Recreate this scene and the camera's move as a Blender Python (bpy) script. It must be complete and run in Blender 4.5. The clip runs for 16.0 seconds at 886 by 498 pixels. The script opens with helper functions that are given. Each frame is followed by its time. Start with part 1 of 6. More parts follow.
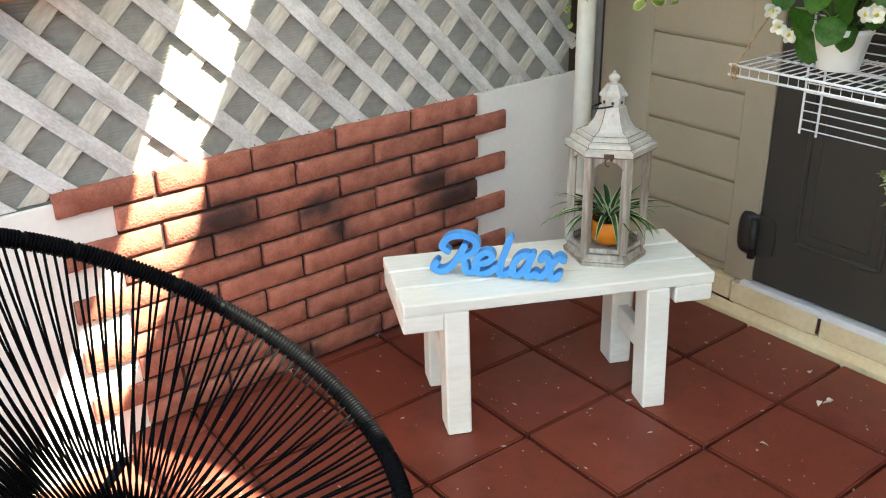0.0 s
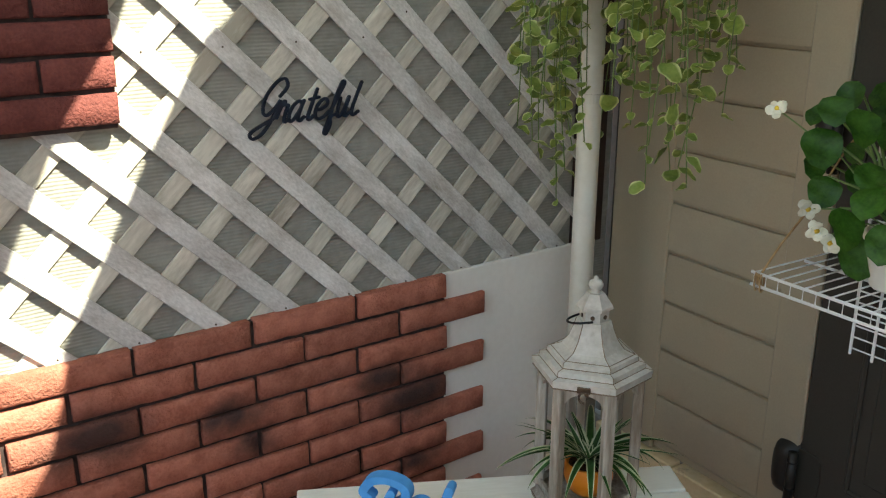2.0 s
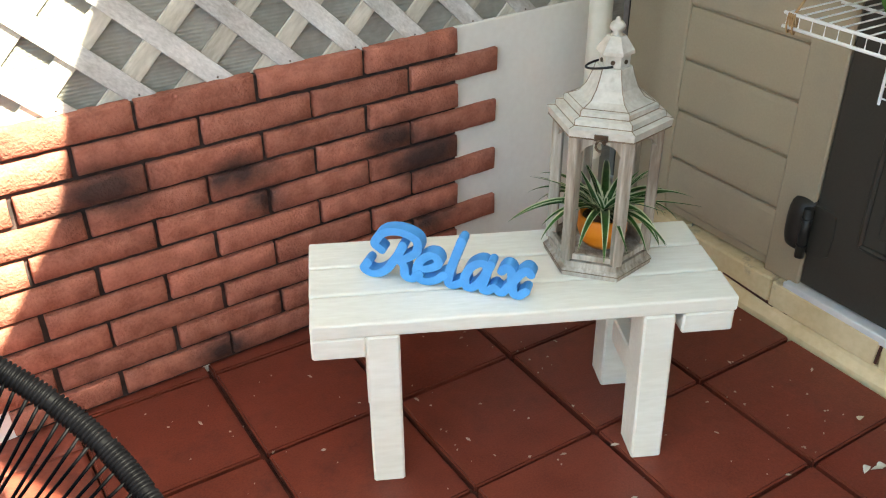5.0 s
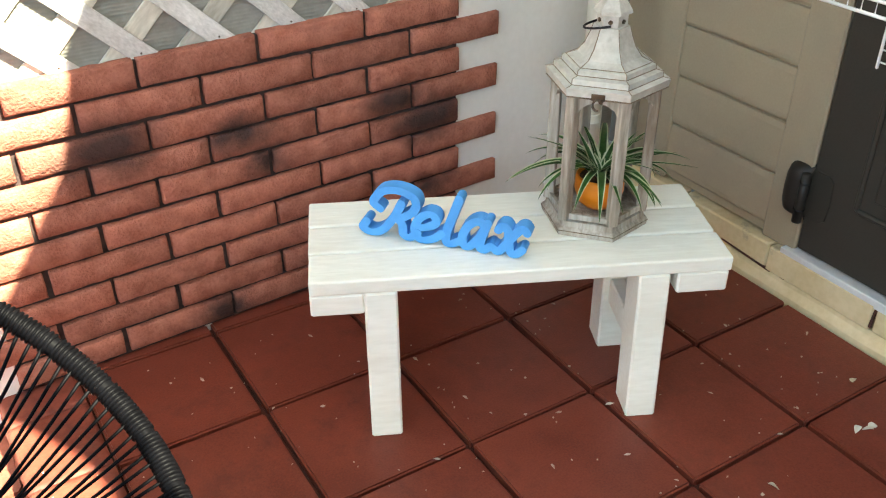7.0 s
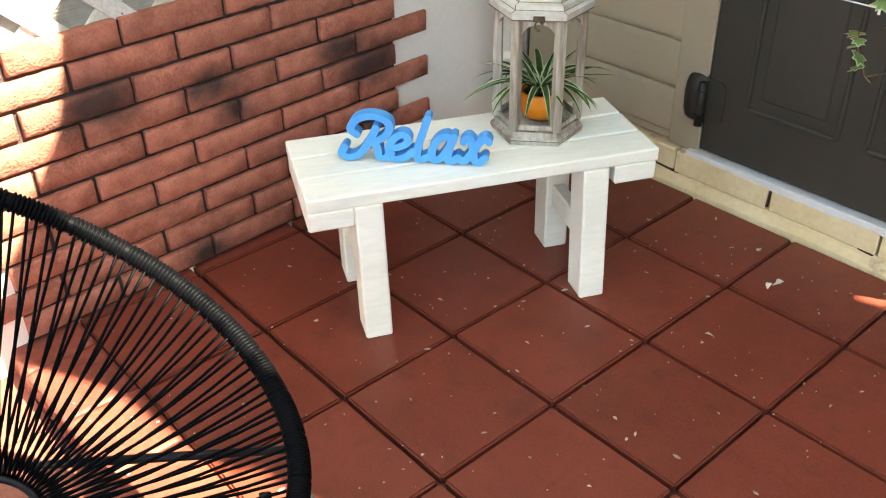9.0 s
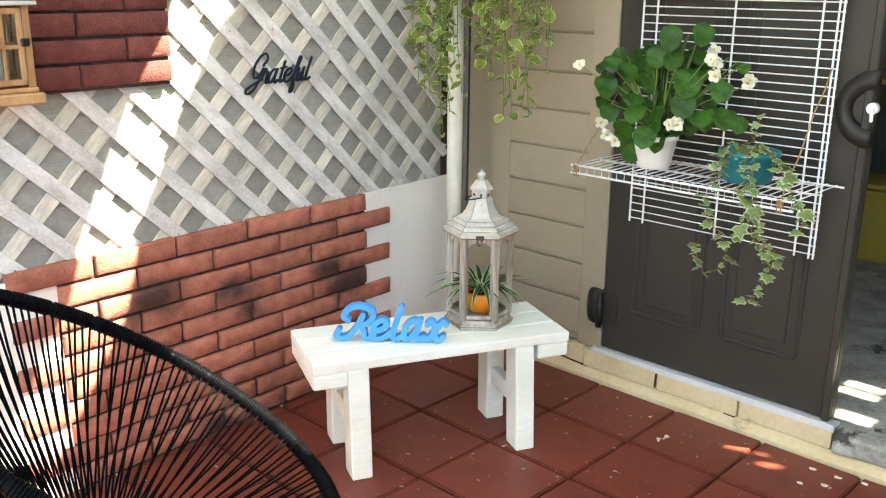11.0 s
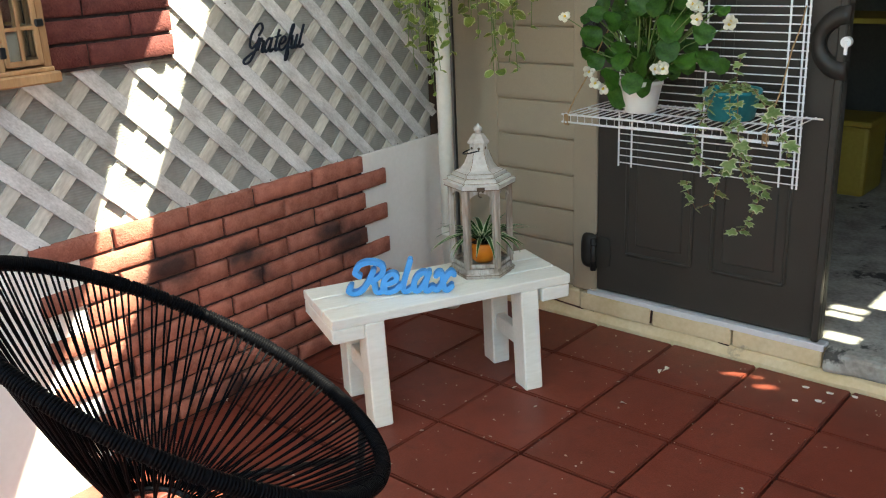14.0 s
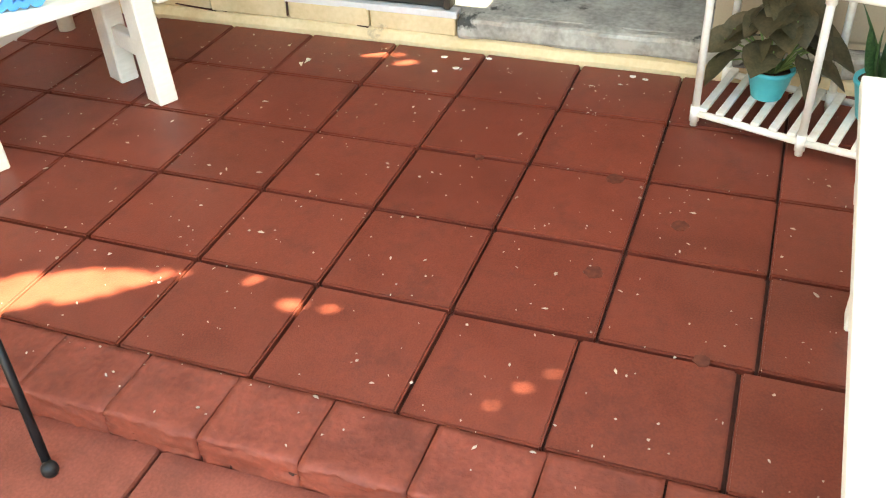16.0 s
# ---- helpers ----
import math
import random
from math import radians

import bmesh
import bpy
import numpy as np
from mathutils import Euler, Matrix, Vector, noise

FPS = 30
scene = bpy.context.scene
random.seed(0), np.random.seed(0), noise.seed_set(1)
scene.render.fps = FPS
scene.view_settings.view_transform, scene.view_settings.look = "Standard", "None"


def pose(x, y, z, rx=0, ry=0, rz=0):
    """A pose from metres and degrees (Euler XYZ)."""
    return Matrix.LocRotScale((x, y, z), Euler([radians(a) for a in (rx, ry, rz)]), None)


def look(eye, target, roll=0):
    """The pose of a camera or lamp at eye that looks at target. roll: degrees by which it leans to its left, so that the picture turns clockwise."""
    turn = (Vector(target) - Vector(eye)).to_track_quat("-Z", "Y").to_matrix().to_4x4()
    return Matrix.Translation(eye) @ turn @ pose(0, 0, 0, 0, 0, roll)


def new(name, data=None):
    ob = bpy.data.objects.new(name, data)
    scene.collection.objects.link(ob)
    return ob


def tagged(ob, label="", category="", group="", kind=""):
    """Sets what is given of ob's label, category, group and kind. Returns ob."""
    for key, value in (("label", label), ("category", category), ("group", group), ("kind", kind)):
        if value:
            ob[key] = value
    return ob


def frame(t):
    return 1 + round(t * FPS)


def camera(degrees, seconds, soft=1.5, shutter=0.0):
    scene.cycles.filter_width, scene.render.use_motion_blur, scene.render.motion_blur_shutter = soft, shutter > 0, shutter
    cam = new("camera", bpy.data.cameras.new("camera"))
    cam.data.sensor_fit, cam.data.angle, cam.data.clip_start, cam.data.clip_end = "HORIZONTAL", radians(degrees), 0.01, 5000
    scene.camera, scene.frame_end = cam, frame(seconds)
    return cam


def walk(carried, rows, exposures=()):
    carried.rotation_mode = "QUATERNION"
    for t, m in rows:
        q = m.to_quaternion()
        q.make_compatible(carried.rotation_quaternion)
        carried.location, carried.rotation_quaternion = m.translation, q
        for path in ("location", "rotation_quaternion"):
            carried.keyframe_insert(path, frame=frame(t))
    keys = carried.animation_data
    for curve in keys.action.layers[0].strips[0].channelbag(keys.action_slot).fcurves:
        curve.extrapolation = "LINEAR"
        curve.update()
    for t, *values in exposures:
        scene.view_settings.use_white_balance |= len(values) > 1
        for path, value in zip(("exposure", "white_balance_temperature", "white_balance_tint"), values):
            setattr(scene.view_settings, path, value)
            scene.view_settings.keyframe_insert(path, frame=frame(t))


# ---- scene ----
cam = camera(51.7, 16.0, soft=1.15)
PATH = [
    (0, (0.152, 0.038, 1.324), (1.256, 1.496, 0.514), -1.0),
    (0.5, (0.344, 0.145, 1.33), (1.508, 1.612, 0.629), -1.1),
    (1, (0.526, 0.287, 1.344), (1.722, 1.743, 0.674), -0.1),
    (1.5, (0.648, 0.318, 1.359), (1.709, 1.871, 0.679), 0.3),
    (2, (0.706, 0.34, 1.378), (1.733, 1.942, 0.765), 0.2),
    (2.5, (0.715, 0.369, 1.38), (1.78, 1.937, 0.742), 0.0),
    (3, (0.716, 0.369, 1.333), (1.752, 1.888, 0.546), -0.2),
    (3.5, (0.719, 0.366, 1.326), (1.699, 1.851, 0.412), -0.1),
    (4, (0.707, 0.364, 1.305), (1.653, 1.835, 0.336), -0.0),
    (4.2, (0.71, 0.365, 1.299), (1.639, 1.835, 0.311), -0.0),
    (6.5, (0.713, 0.345, 1.272), (1.623, 1.781, 0.217), -0.5),
    (7, (0.708, 0.326, 1.267), (1.594, 1.765, 0.197), -0.1),
    (7.5, (0.732, 0.303, 1.265), (1.596, 1.742, 0.176), -2.2),
    (8, (0.672, 0.28, 1.27), (1.626, 1.668, 0.192), -1.9),
    (8.5, (0.516, 0.259, 1.264), (1.571, 1.57, 0.184), -1.2),
    (8.7, (0.461, 0.237, 1.269), (1.53, 1.519, 0.168), -1.2),
    (10.8, (-0.148, -0.17, 1.334), (1.226, 1.096, 0.621), 0.6),
    (11, (-0.2, -0.241, 1.355), (1.186, 1.086, 0.792), 0.6),
    (11.5, (-0.314, -0.262, 1.421), (1.109, 1.087, 1.024), -2.0),
    (12, (-0.38, -0.278, 1.446), (1.077, 1.066, 1.181), -1.8),
    (12.5, (-0.371, -0.304, 1.466), (1.093, 1.047, 1.286), -1.8),
    (13, (-0.368, -0.275, 1.447), (1.078, 1.077, 1.164), -2.2),
    (13.5, (-0.356, -0.251, 1.4), (1.066, 1.083, 0.953), -2.2),
    (14, (-0.36, -0.243, 1.342), (1.057, 1.02, 0.714), -2.5),
    (14.5, (-0.341, -0.249, 1.278), (1.099, 0.849, 0.429), -2.7),
    (14.7, (-0.328, -0.26, 1.261), (1.126, 0.753, 0.335), -3.0),
    (15, (-0.307, -0.27, 1.245), (1.179, 0.592, 0.221), -2.8),
    (15.5, (-0.266, -0.307, 1.225), (1.268, 0.306, 0.097), -2.2),
    (16, (-0.2, -0.312, 1.208), (1.298, 0.276, 0.02), -2.8),
]
EXPOSURES = [(t, s, k, -4) for t, s, k in ((0, 3.05, 7000), (0.5, 2.61, 7000), (1.0, 2.50, 7000), (1.5, 2.38, 7000), (2.0, 2.13, 7050), (2.5, 2.18, 7050), (3.5, 2.60, 7000), (4.2, 2.86, 7150), (7.0, 3.07, 7250), (8.7, 3.17, 7300), (10.8, 3.40, 7050), (11.0, 3.35, 7050), (11.6, 2.76, 6900), (12.5, 2.50, 6900),
             (13.0, 2.50, 6900), (14.0, 2.57, 6900), (14.5, 2.76, 6950), (15.2, 3.28, 7500), (16, 3.74, 7900))]
walk(cam, [(t, look(eye, target, roll)) for t, eye, target, roll in PATH], EXPOSURES)

# ---------- world and sun ----------
SUN = Vector((0.30, -0.55, 0.78)).normalized()          # towards the sun
world = bpy.data.worlds.new("sky")
scene.world = world
world.use_nodes = True
wn = world.node_tree.nodes
sky = wn.new("ShaderNodeTexSky")
sky.sky_type, sky.sun_disc = 'NISHITA', False
sky.sun_elevation = math.asin(SUN.z)
sky.sun_rotation = math.atan2(SUN.x, SUN.y)
world.node_tree.links.new(sky.outputs[0], wn["Background"].inputs[0])
wn["Background"].inputs[1].default_value = 0.15
sun = new("sun", bpy.data.lights.new("sun", 'SUN'))
sun.data.energy, sun.data.angle, sun.data.color = 5.0, radians(0.5), (1.0, 0.95, 0.87)
sun.matrix_world = look(SUN * 20, (0, 0, 0))

# ---------- materials ----------


def links(m):
    return m.node_tree.nodes, m.node_tree.links


def mat(name, low, high, scale=8.0, rough=0.6, bump=0.15, metal=0.0, fine=60.0, spec=0.3, stretch=(1, 1, 1),
        vary=0.0, world_space=False, dirt=None, dirt_scale=3.0, dirt_amount=0.5, dirt_range=(0.5, 0.72)):
    """Two tones mixed by broad noise, fine grain in tone and bump, optional dirt patches and a change from piece to piece."""
    m = bpy.data.materials.new(name)
    m.use_nodes = True
    n, l = links(m)
    b = n["Principled BSDF"]
    b.inputs["Roughness"].default_value, b.inputs["Metallic"].default_value = rough, metal
    b.inputs["Specular IOR Level"].default_value = spec
    co = n.new("ShaderNodeNewGeometry").outputs["Position"] if world_space else n.new("ShaderNodeTexCoord").outputs["Object"]
    mp = n.new("ShaderNodeMapping")
    mp.inputs["Scale"].default_value = stretch
    l.new(co, mp.inputs[0])
    big, small = n.new("ShaderNodeTexNoise"), n.new("ShaderNodeTexNoise")
    big.inputs["Scale"].default_value, small.inputs["Scale"].default_value = scale, fine
    big.inputs["Detail"].default_value, small.inputs["Detail"].default_value = 4, 3
    for t in (big, small):
        l.new(mp.outputs[0], t.inputs["Vector"])
    info = n.new("ShaderNodeObjectInfo")
    if vary or not world_space:
        # move the noise from object to object
        add = n.new("ShaderNodeVectorMath")
        sc = n.new("ShaderNodeVectorMath")
        sc.operation = 'SCALE'
        sc.inputs[0].default_value = (17, 23, 11)
        l.new(info.outputs["Random"], sc.inputs["Scale"])
        l.new(mp.outputs[0], add.inputs[0])
        l.new(sc.outputs[0], add.inputs[1])
        for t in (big, small):
            l.new(add.outputs[0], t.inputs["Vector"])
    mixf = n.new("ShaderNodeMath")
    mixf.operation = 'MULTIPLY_ADD'
    l.new(small.outputs[0], mixf.inputs[0])
    mixf.inputs[1].default_value = 0.6
    l.new(big.outputs[0], mixf.inputs[2])
    ramp = n.new("ShaderNodeMapRange")
    ramp.inputs[1].default_value, ramp.inputs[2].default_value = 0.58, 1.02
    l.new(mixf.outputs[0], ramp.inputs[0])
    mix = n.new("ShaderNodeMix")
    mix.data_type = 'RGBA'
    mix.inputs[6].default_value, mix.inputs[7].default_value = (*low, 1), (*high, 1)
    l.new(ramp.outputs[0], mix.inputs[0])
    out = mix.outputs[2]
    if dirt:
        d = n.new("ShaderNodeTexNoise")
        d.inputs["Scale"].default_value, d.inputs["Detail"].default_value, d.inputs["Roughness"].default_value = dirt_scale, 6, 0.7
        l.new(big.inputs["Vector"].links[0].from_socket, d.inputs["Vector"])
        r = n.new("ShaderNodeMapRange")
        r.inputs[1].default_value, r.inputs[2].default_value, r.inputs[4].default_value = *dirt_range, dirt_amount
        l.new(d.outputs[0], r.inputs[0])
        m2 = n.new("ShaderNodeMix")
        m2.data_type = 'RGBA'
        m2.inputs[7].default_value = (*dirt, 1)
        l.new(r.outputs[0], m2.inputs[0])
        l.new(out, m2.inputs[6])
        out = m2.outputs[2]
    if vary:
        hs = n.new("ShaderNodeHueSaturation")
        v = n.new("ShaderNodeMapRange")
        v.inputs[3].default_value, v.inputs[4].default_value = 1 - vary, 1 + vary
        l.new(info.outputs["Random"], v.inputs[0])
        l.new(v.outputs[0], hs.inputs["Value"])
        l.new(out, hs.inputs["Color"])
        out = hs.outputs[0]
    l.new(out, b.inputs["Base Color"])
    if bump:
        bp = n.new("ShaderNodeBump")
        bp.inputs["Strength"].default_value, bp.inputs["Distance"].default_value = min(1.0, bump), 0.004 * max(1.0, bump)
        l.new(mixf.outputs[0], bp.inputs["Height"])
        l.new(bp.outputs[0], b.inputs["Normal"])
    return m


def leaf_mat(name, low, high, edge=None, edge_at=0.5):
    """A leaf: two greens, a sheen, light that passes through, and a pale margin or stripe along the sides of the blade."""
    m = mat(name, low, high, scale=30, rough=0.42, bump=0.2, fine=150, vary=0.18)
    n, l = links(m)
    b = n["Principled BSDF"]
    if edge:
        src = b.inputs["Base Color"].links[0].from_socket
        at = n.new("ShaderNodeAttribute")
        at.attribute_name = "side"
        r = n.new("ShaderNodeMapRange")
        r.inputs[1].default_value, r.inputs[2].default_value = edge_at, edge_at + 0.2
        l.new(at.outputs["Fac"], r.inputs[0])
        mx = n.new("ShaderNodeMix")
        mx.data_type = 'RGBA'
        mx.inputs[7].default_value = (*edge, 1)
        l.new(r.outputs[0], mx.inputs[0])
        l.new(src, mx.inputs[6])
        l.new(mx.outputs[2], b.inputs["Base Color"])
    tr = n.new("ShaderNodeBsdfTranslucent")
    l.new(b.inputs["Base Color"].links[0].from_socket, tr.inputs[0])
    ms = n.new("ShaderNodeMixShader")
    ms.inputs[0].default_value = 0.3
    l.new(b.outputs[0], ms.inputs[1])
    l.new(tr.outputs[0], ms.inputs[2])
    l.new(ms.outputs[0], n["Material Output"].inputs[0])
    return m


M_TILE = mat("red_painted_concrete_tile", (0.132, 0.0285, 0.0165), (0.222, 0.0505, 0.0295), scale=7, rough=0.40, bump=0.25, fine=260, vary=0.10, dirt=(0.075, 0.020, 0.014), dirt_scale=7, dirt_amount=0.7)
M_COPING = mat("worn_red_coping", (0.150, 0.034, 0.020), (0.250, 0.061, 0.037), scale=10, rough=0.6, bump=0.9, fine=70, vary=0.07, dirt=(0.10, 0.035, 0.026), dirt_scale=14, dirt_amount=0.5)
M_PAVER = mat("worn_red_paver", (0.175, 0.046, 0.029), (0.285, 0.082, 0.053), scale=6, rough=0.55, bump=0.4, fine=160, vary=0.10, dirt=(0.10, 0.032, 0.022), dirt_scale=8, dirt_amount=0.55)
M_GROUT = mat("dark_dirty_grout", (0.035, 0.016, 0.012), (0.09, 0.03, 0.02), scale=20, rough=0.9, bump=0.4, world_space=True)
M_SLAT = mat("weathered_white_lattice_paint", (0.47, 0.44, 0.40), (0.77, 0.735, 0.69), scale=12, rough=0.75, bump=0.5, fine=220, stretch=(0.45, 1, 1), vary=0.08, dirt=(0.27, 0.23, 0.175), dirt_scale=14, dirt_amount=0.65)
M_SLAT_BACK = mat("stained_white_lattice_paint", (0.43, 0.39, 0.31), (0.70, 0.65, 0.55), scale=9, rough=0.8, bump=0.35, fine=120, stretch=(0.25, 1, 1), vary=0.12, dirt=(0.22, 0.175, 0.12), dirt_scale=16, dirt_amount=0.7)
M_WHITEPANEL = mat("cream_white_board", (0.80, 0.745, 0.665), (0.86, 0.81, 0.73), scale=4, rough=0.6, bump=0.05)
M_PIPE = mat("cream_painted_pipe", (0.74, 0.71, 0.59), (0.83, 0.80, 0.69), scale=7, rough=0.4, bump=0.05, dirt=(0.5, 0.46, 0.38), dirt_amount=0.3)
M_MORTAR = mat("dark_brick_mortar", (0.03, 0.022, 0.02), (0.07, 0.045, 0.04), scale=30, rough=0.9, bump=0.6, world_space=True)
M_BENCH = mat("white_brushed_paint", (0.77, 0.748, 0.635), (0.89, 0.875, 0.77), scale=8, rough=0.45, bump=0.35, fine=120, stretch=(0.2, 1, 1), vary=0.03, dirt=(0.62, 0.58, 0.48), dirt_scale=5, dirt_amount=0.25)
M_BLUE = mat("sky_blue_paint", (0.075, 0.31, 0.68), (0.10, 0.37, 0.76), scale=12, rough=0.5, bump=0.08)
M_WASH = mat("whitewashed_wood", (0.22, 0.175, 0.125), (0.56, 0.51, 0.43), scale=14, rough=0.7, bump=0.4, fine=110, stretch=(1, 1, 0.12), dirt=(0.15, 0.105, 0.07), dirt_scale=26, dirt_amount=0.8, dirt_range=(0.47, 0.66))
M_WASHROOF = mat("whitewashed_lantern_roof", (0.42, 0.395, 0.335), (0.60, 0.575, 0.515), scale=10, rough=0.6, bump=0.25, fine=90, dirt=(0.24, 0.20, 0.155), dirt_scale=16, dirt_amount=0.45)
M_WORN = mat("worn_brown_wood", (0.10, 0.065, 0.04), (0.26, 0.19, 0.13), scale=40, rough=0.8, bump=0.3, fine=200)
M_BRONZE = mat("dark_bronze_metal", (0.06, 0.04, 0.03), (0.16, 0.12, 0.08), scale=40, rough=0.45, metal=0.8)
M_BLACK = mat("black_powder_coat", (0.006, 0.006, 0.007), (0.011, 0.011, 0.012), scale=20, rough=0.42, bump=0.05)
M_CORD = mat("black_vinyl_cord", (0.0016, 0.0015, 0.0019), (0.0032, 0.0030, 0.0037), scale=30, rough=0.48, bump=0.05, spec=0.05)
M_ORANGE = mat("orange_plastic_pot", (0.72, 0.22, 0.015), (0.82, 0.28, 0.03), scale=10, rough=0.4, bump=0.03)
M_TERRA = mat("terracotta_plastic", (0.42, 0.10, 0.04), (0.52, 0.14, 0.06), scale=10, rough=0.5)
M_TEAL = mat("teal_plastic_pot", (0.02, 0.17, 0.19), (0.04, 0.24, 0.25), scale=8, rough=0.45)
M_TURQ = mat("turquoise_glazed_pot", (0.07, 0.45, 0.50), (0.11, 0.52, 0.56), scale=6, rough=0.35, bump=0.03)
M_WHITEPOT = mat("white_plastic_pot", (0.80, 0.78, 0.69), (0.87, 0.85, 0.77), scale=6, rough=0.42, bump=0.04)
M_SOIL = mat("potting_soil", (0.03, 0.018, 0.01), (0.20, 0.10, 0.05), scale=60, rough=0.95, bump=1.0, fine=200)
M_SHED = mat("beige_resin_siding", (0.325, 0.264, 0.178), (0.375, 0.306, 0.209), scale=2, rough=0.55, bump=0.12, fine=220, dirt=(0.20, 0.18, 0.15), dirt_scale=4, dirt_amount=0.25)
M_DOOR = mat("brown_grey_resin_door", (0.034, 0.0295, 0.023), (0.045, 0.039, 0.031), scale=3, rough=0.5, bump=0.15, fine=240)
M_DARKPLASTIC = mat("dark_brown_plastic", (0.017, 0.0145, 0.012), (0.027, 0.023, 0.019), scale=20, rough=0.45)
M_FASCIA = mat("dark_brown_fascia", (0.025, 0.014, 0.010), (0.055, 0.03, 0.02), scale=9, rough=0.5, bump=0.2, stretch=(0.3, 1, 1))
M_WIRE = mat("white_vinyl_coated_wire", (0.80, 0.80, 0.78), (0.86, 0.86, 0.84), scale=20, rough=0.35, bump=0)
M_CURB = mat("flaking_yellow_paint", (0.58, 0.455, 0.255), (0.70, 0.575, 0.36), scale=6, rough=0.7, bump=0.5, fine=60, world_space=True, dirt=(0.30, 0.25, 0.18), dirt_scale=7, dirt_amount=0.65, dirt_range=(0.62, 0.68))
M_CONCRETE = mat("stained_concrete", (0.23, 0.215, 0.185), (0.46, 0.44, 0.385), scale=9, rough=0.85, bump=0.5, fine=60, world_space=True, dirt=(0.035, 0.033, 0.03), dirt_scale=2.6, dirt_amount=0.92, dirt_range=(0.545, 0.585))
M_ALU = mat("white_aluminium_sill", (0.66, 0.66, 0.65), (0.76, 0.76, 0.75), scale=10, rough=0.4, metal=0.2)
M_TWINE = mat("jute_twine", (0.30, 0.18, 0.08), (0.42, 0.27, 0.13), scale=60, rough=0.9, bump=0.5)
M_PINE = mat("honey_pine_wood", (0.34, 0.17, 0.070), (0.50, 0.29, 0.135), scale=14, rough=0.55, bump=0.25, fine=120, stretch=(1, 1, 0.15), vary=0.1, dirt=(0.24, 0.13, 0.07), dirt_scale=18, dirt_amount=0.55)
M_ROOFMETAL = mat("grey_black_metal_roof", (0.011, 0.011, 0.012), (0.019, 0.019, 0.020), scale=10, rough=0.6, metal=0.0)
M_CANDLE = mat("ivory_wax", (0.75, 0.70, 0.55), (0.82, 0.78, 0.64), scale=5, rough=0.5, bump=0)
M_SIGN = mat("navy_black_cut_metal", (0.008, 0.012, 0.022), (0.018, 0.024, 0.04), scale=30, rough=0.4)
M_GALV = mat("galvanised_tin", (0.30, 0.31, 0.32), (0.56, 0.57, 0.57), scale=25, rough=0.45, metal=0.35, dirt=(0.25, 0.25, 0.25), dirt_scale=20)
M_INK = mat("black_ink", (0.01, 0.01, 0.01), (0.02, 0.02, 0.02), rough=0.6, bump=0)
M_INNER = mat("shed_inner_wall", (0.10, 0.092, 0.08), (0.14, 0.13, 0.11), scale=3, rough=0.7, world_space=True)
M_YELLOW = mat("yellow_plastic_bin", (0.34, 0.25, 0.04), (0.42, 0.32, 0.06), scale=5, rough=0.5)
M_HOUSE = mat("pale_rendered_wall", (0.60, 0.57, 0.52), (0.70, 0.67, 0.62), scale=3, rough=0.85, bump=0.3, world_space=True)
M_GROUND = mat("red_brown_yard_paving", (0.20, 0.06, 0.04), (0.32, 0.11, 0.075), scale=2, rough=0.8, bump=0.4, world_space=True)
M_PVC = mat("yellowed_white_pvc", (0.72, 0.70, 0.62), (0.82, 0.80, 0.73), scale=12, rough=0.4, bump=0.04, dirt=(0.5, 0.38, 0.22), dirt_scale=16, dirt_amount=0.5)
M_FLECK = mat("dry_petal", (0.32, 0.24, 0.18), (0.62, 0.55, 0.46), rough=0.8, bump=0)
M_STEM = mat("green_stem", (0.10, 0.16, 0.04), (0.16, 0.22, 0.07), rough=0.5)
M_BROWNSTEM = mat("red_brown_stem", (0.16, 0.08, 0.04), (0.22, 0.12, 0.06), rough=0.6)

L_BEGONIA = leaf_mat("begonia_leaf", (0.024, 0.072, 0.008), (0.062, 0.150, 0.018))
L_DARK = leaf_mat("dark_begonia_leaf", (0.008, 0.025, 0.008), (0.021, 0.052, 0.016))
L_POTHOS = leaf_mat("variegated_pothos_leaf", (0.03, 0.10, 0.02), (0.07, 0.18, 0.04), (0.42, 0.48, 0.22), 0.80)
L_VINE = leaf_mat("cream_edged_vine_leaf", (0.17, 0.25, 0.045), (0.33, 0.41, 0.095), (0.60, 0.63, 0.28), 0.70)
L_IVY = leaf_mat("ivy_leaf", (0.13, 0.21, 0.055), (0.26, 0.34, 0.12), (0.52, 0.56, 0.31), 0.70)
L_SPIDER = leaf_mat("striped_spider_plant_leaf", (0.020, 0.068, 0.010), (0.048, 0.125, 0.025), (0.58, 0.62, 0.38), 0.62)
L_COLEUS = leaf_mat("bronze_green_leaf", (0.055, 0.05, 0.024), (0.12, 0.095, 0.05))
L_SANSE = leaf_mat("dark_striped_snake_leaf", (0.02, 0.06, 0.02), (0.07, 0.14, 0.05))
F_WHITE = leaf_mat("white_petal", (0.80, 0.77, 0.60), (0.88, 0.86, 0.73))
F_RED = leaf_mat("coral_red_petal", (0.48, 0.018, 0.016), (0.70, 0.06, 0.045))
F_YELL = leaf_mat("yellow_stamen", (0.75, 0.5, 0.05), (0.8, 0.6, 0.1))


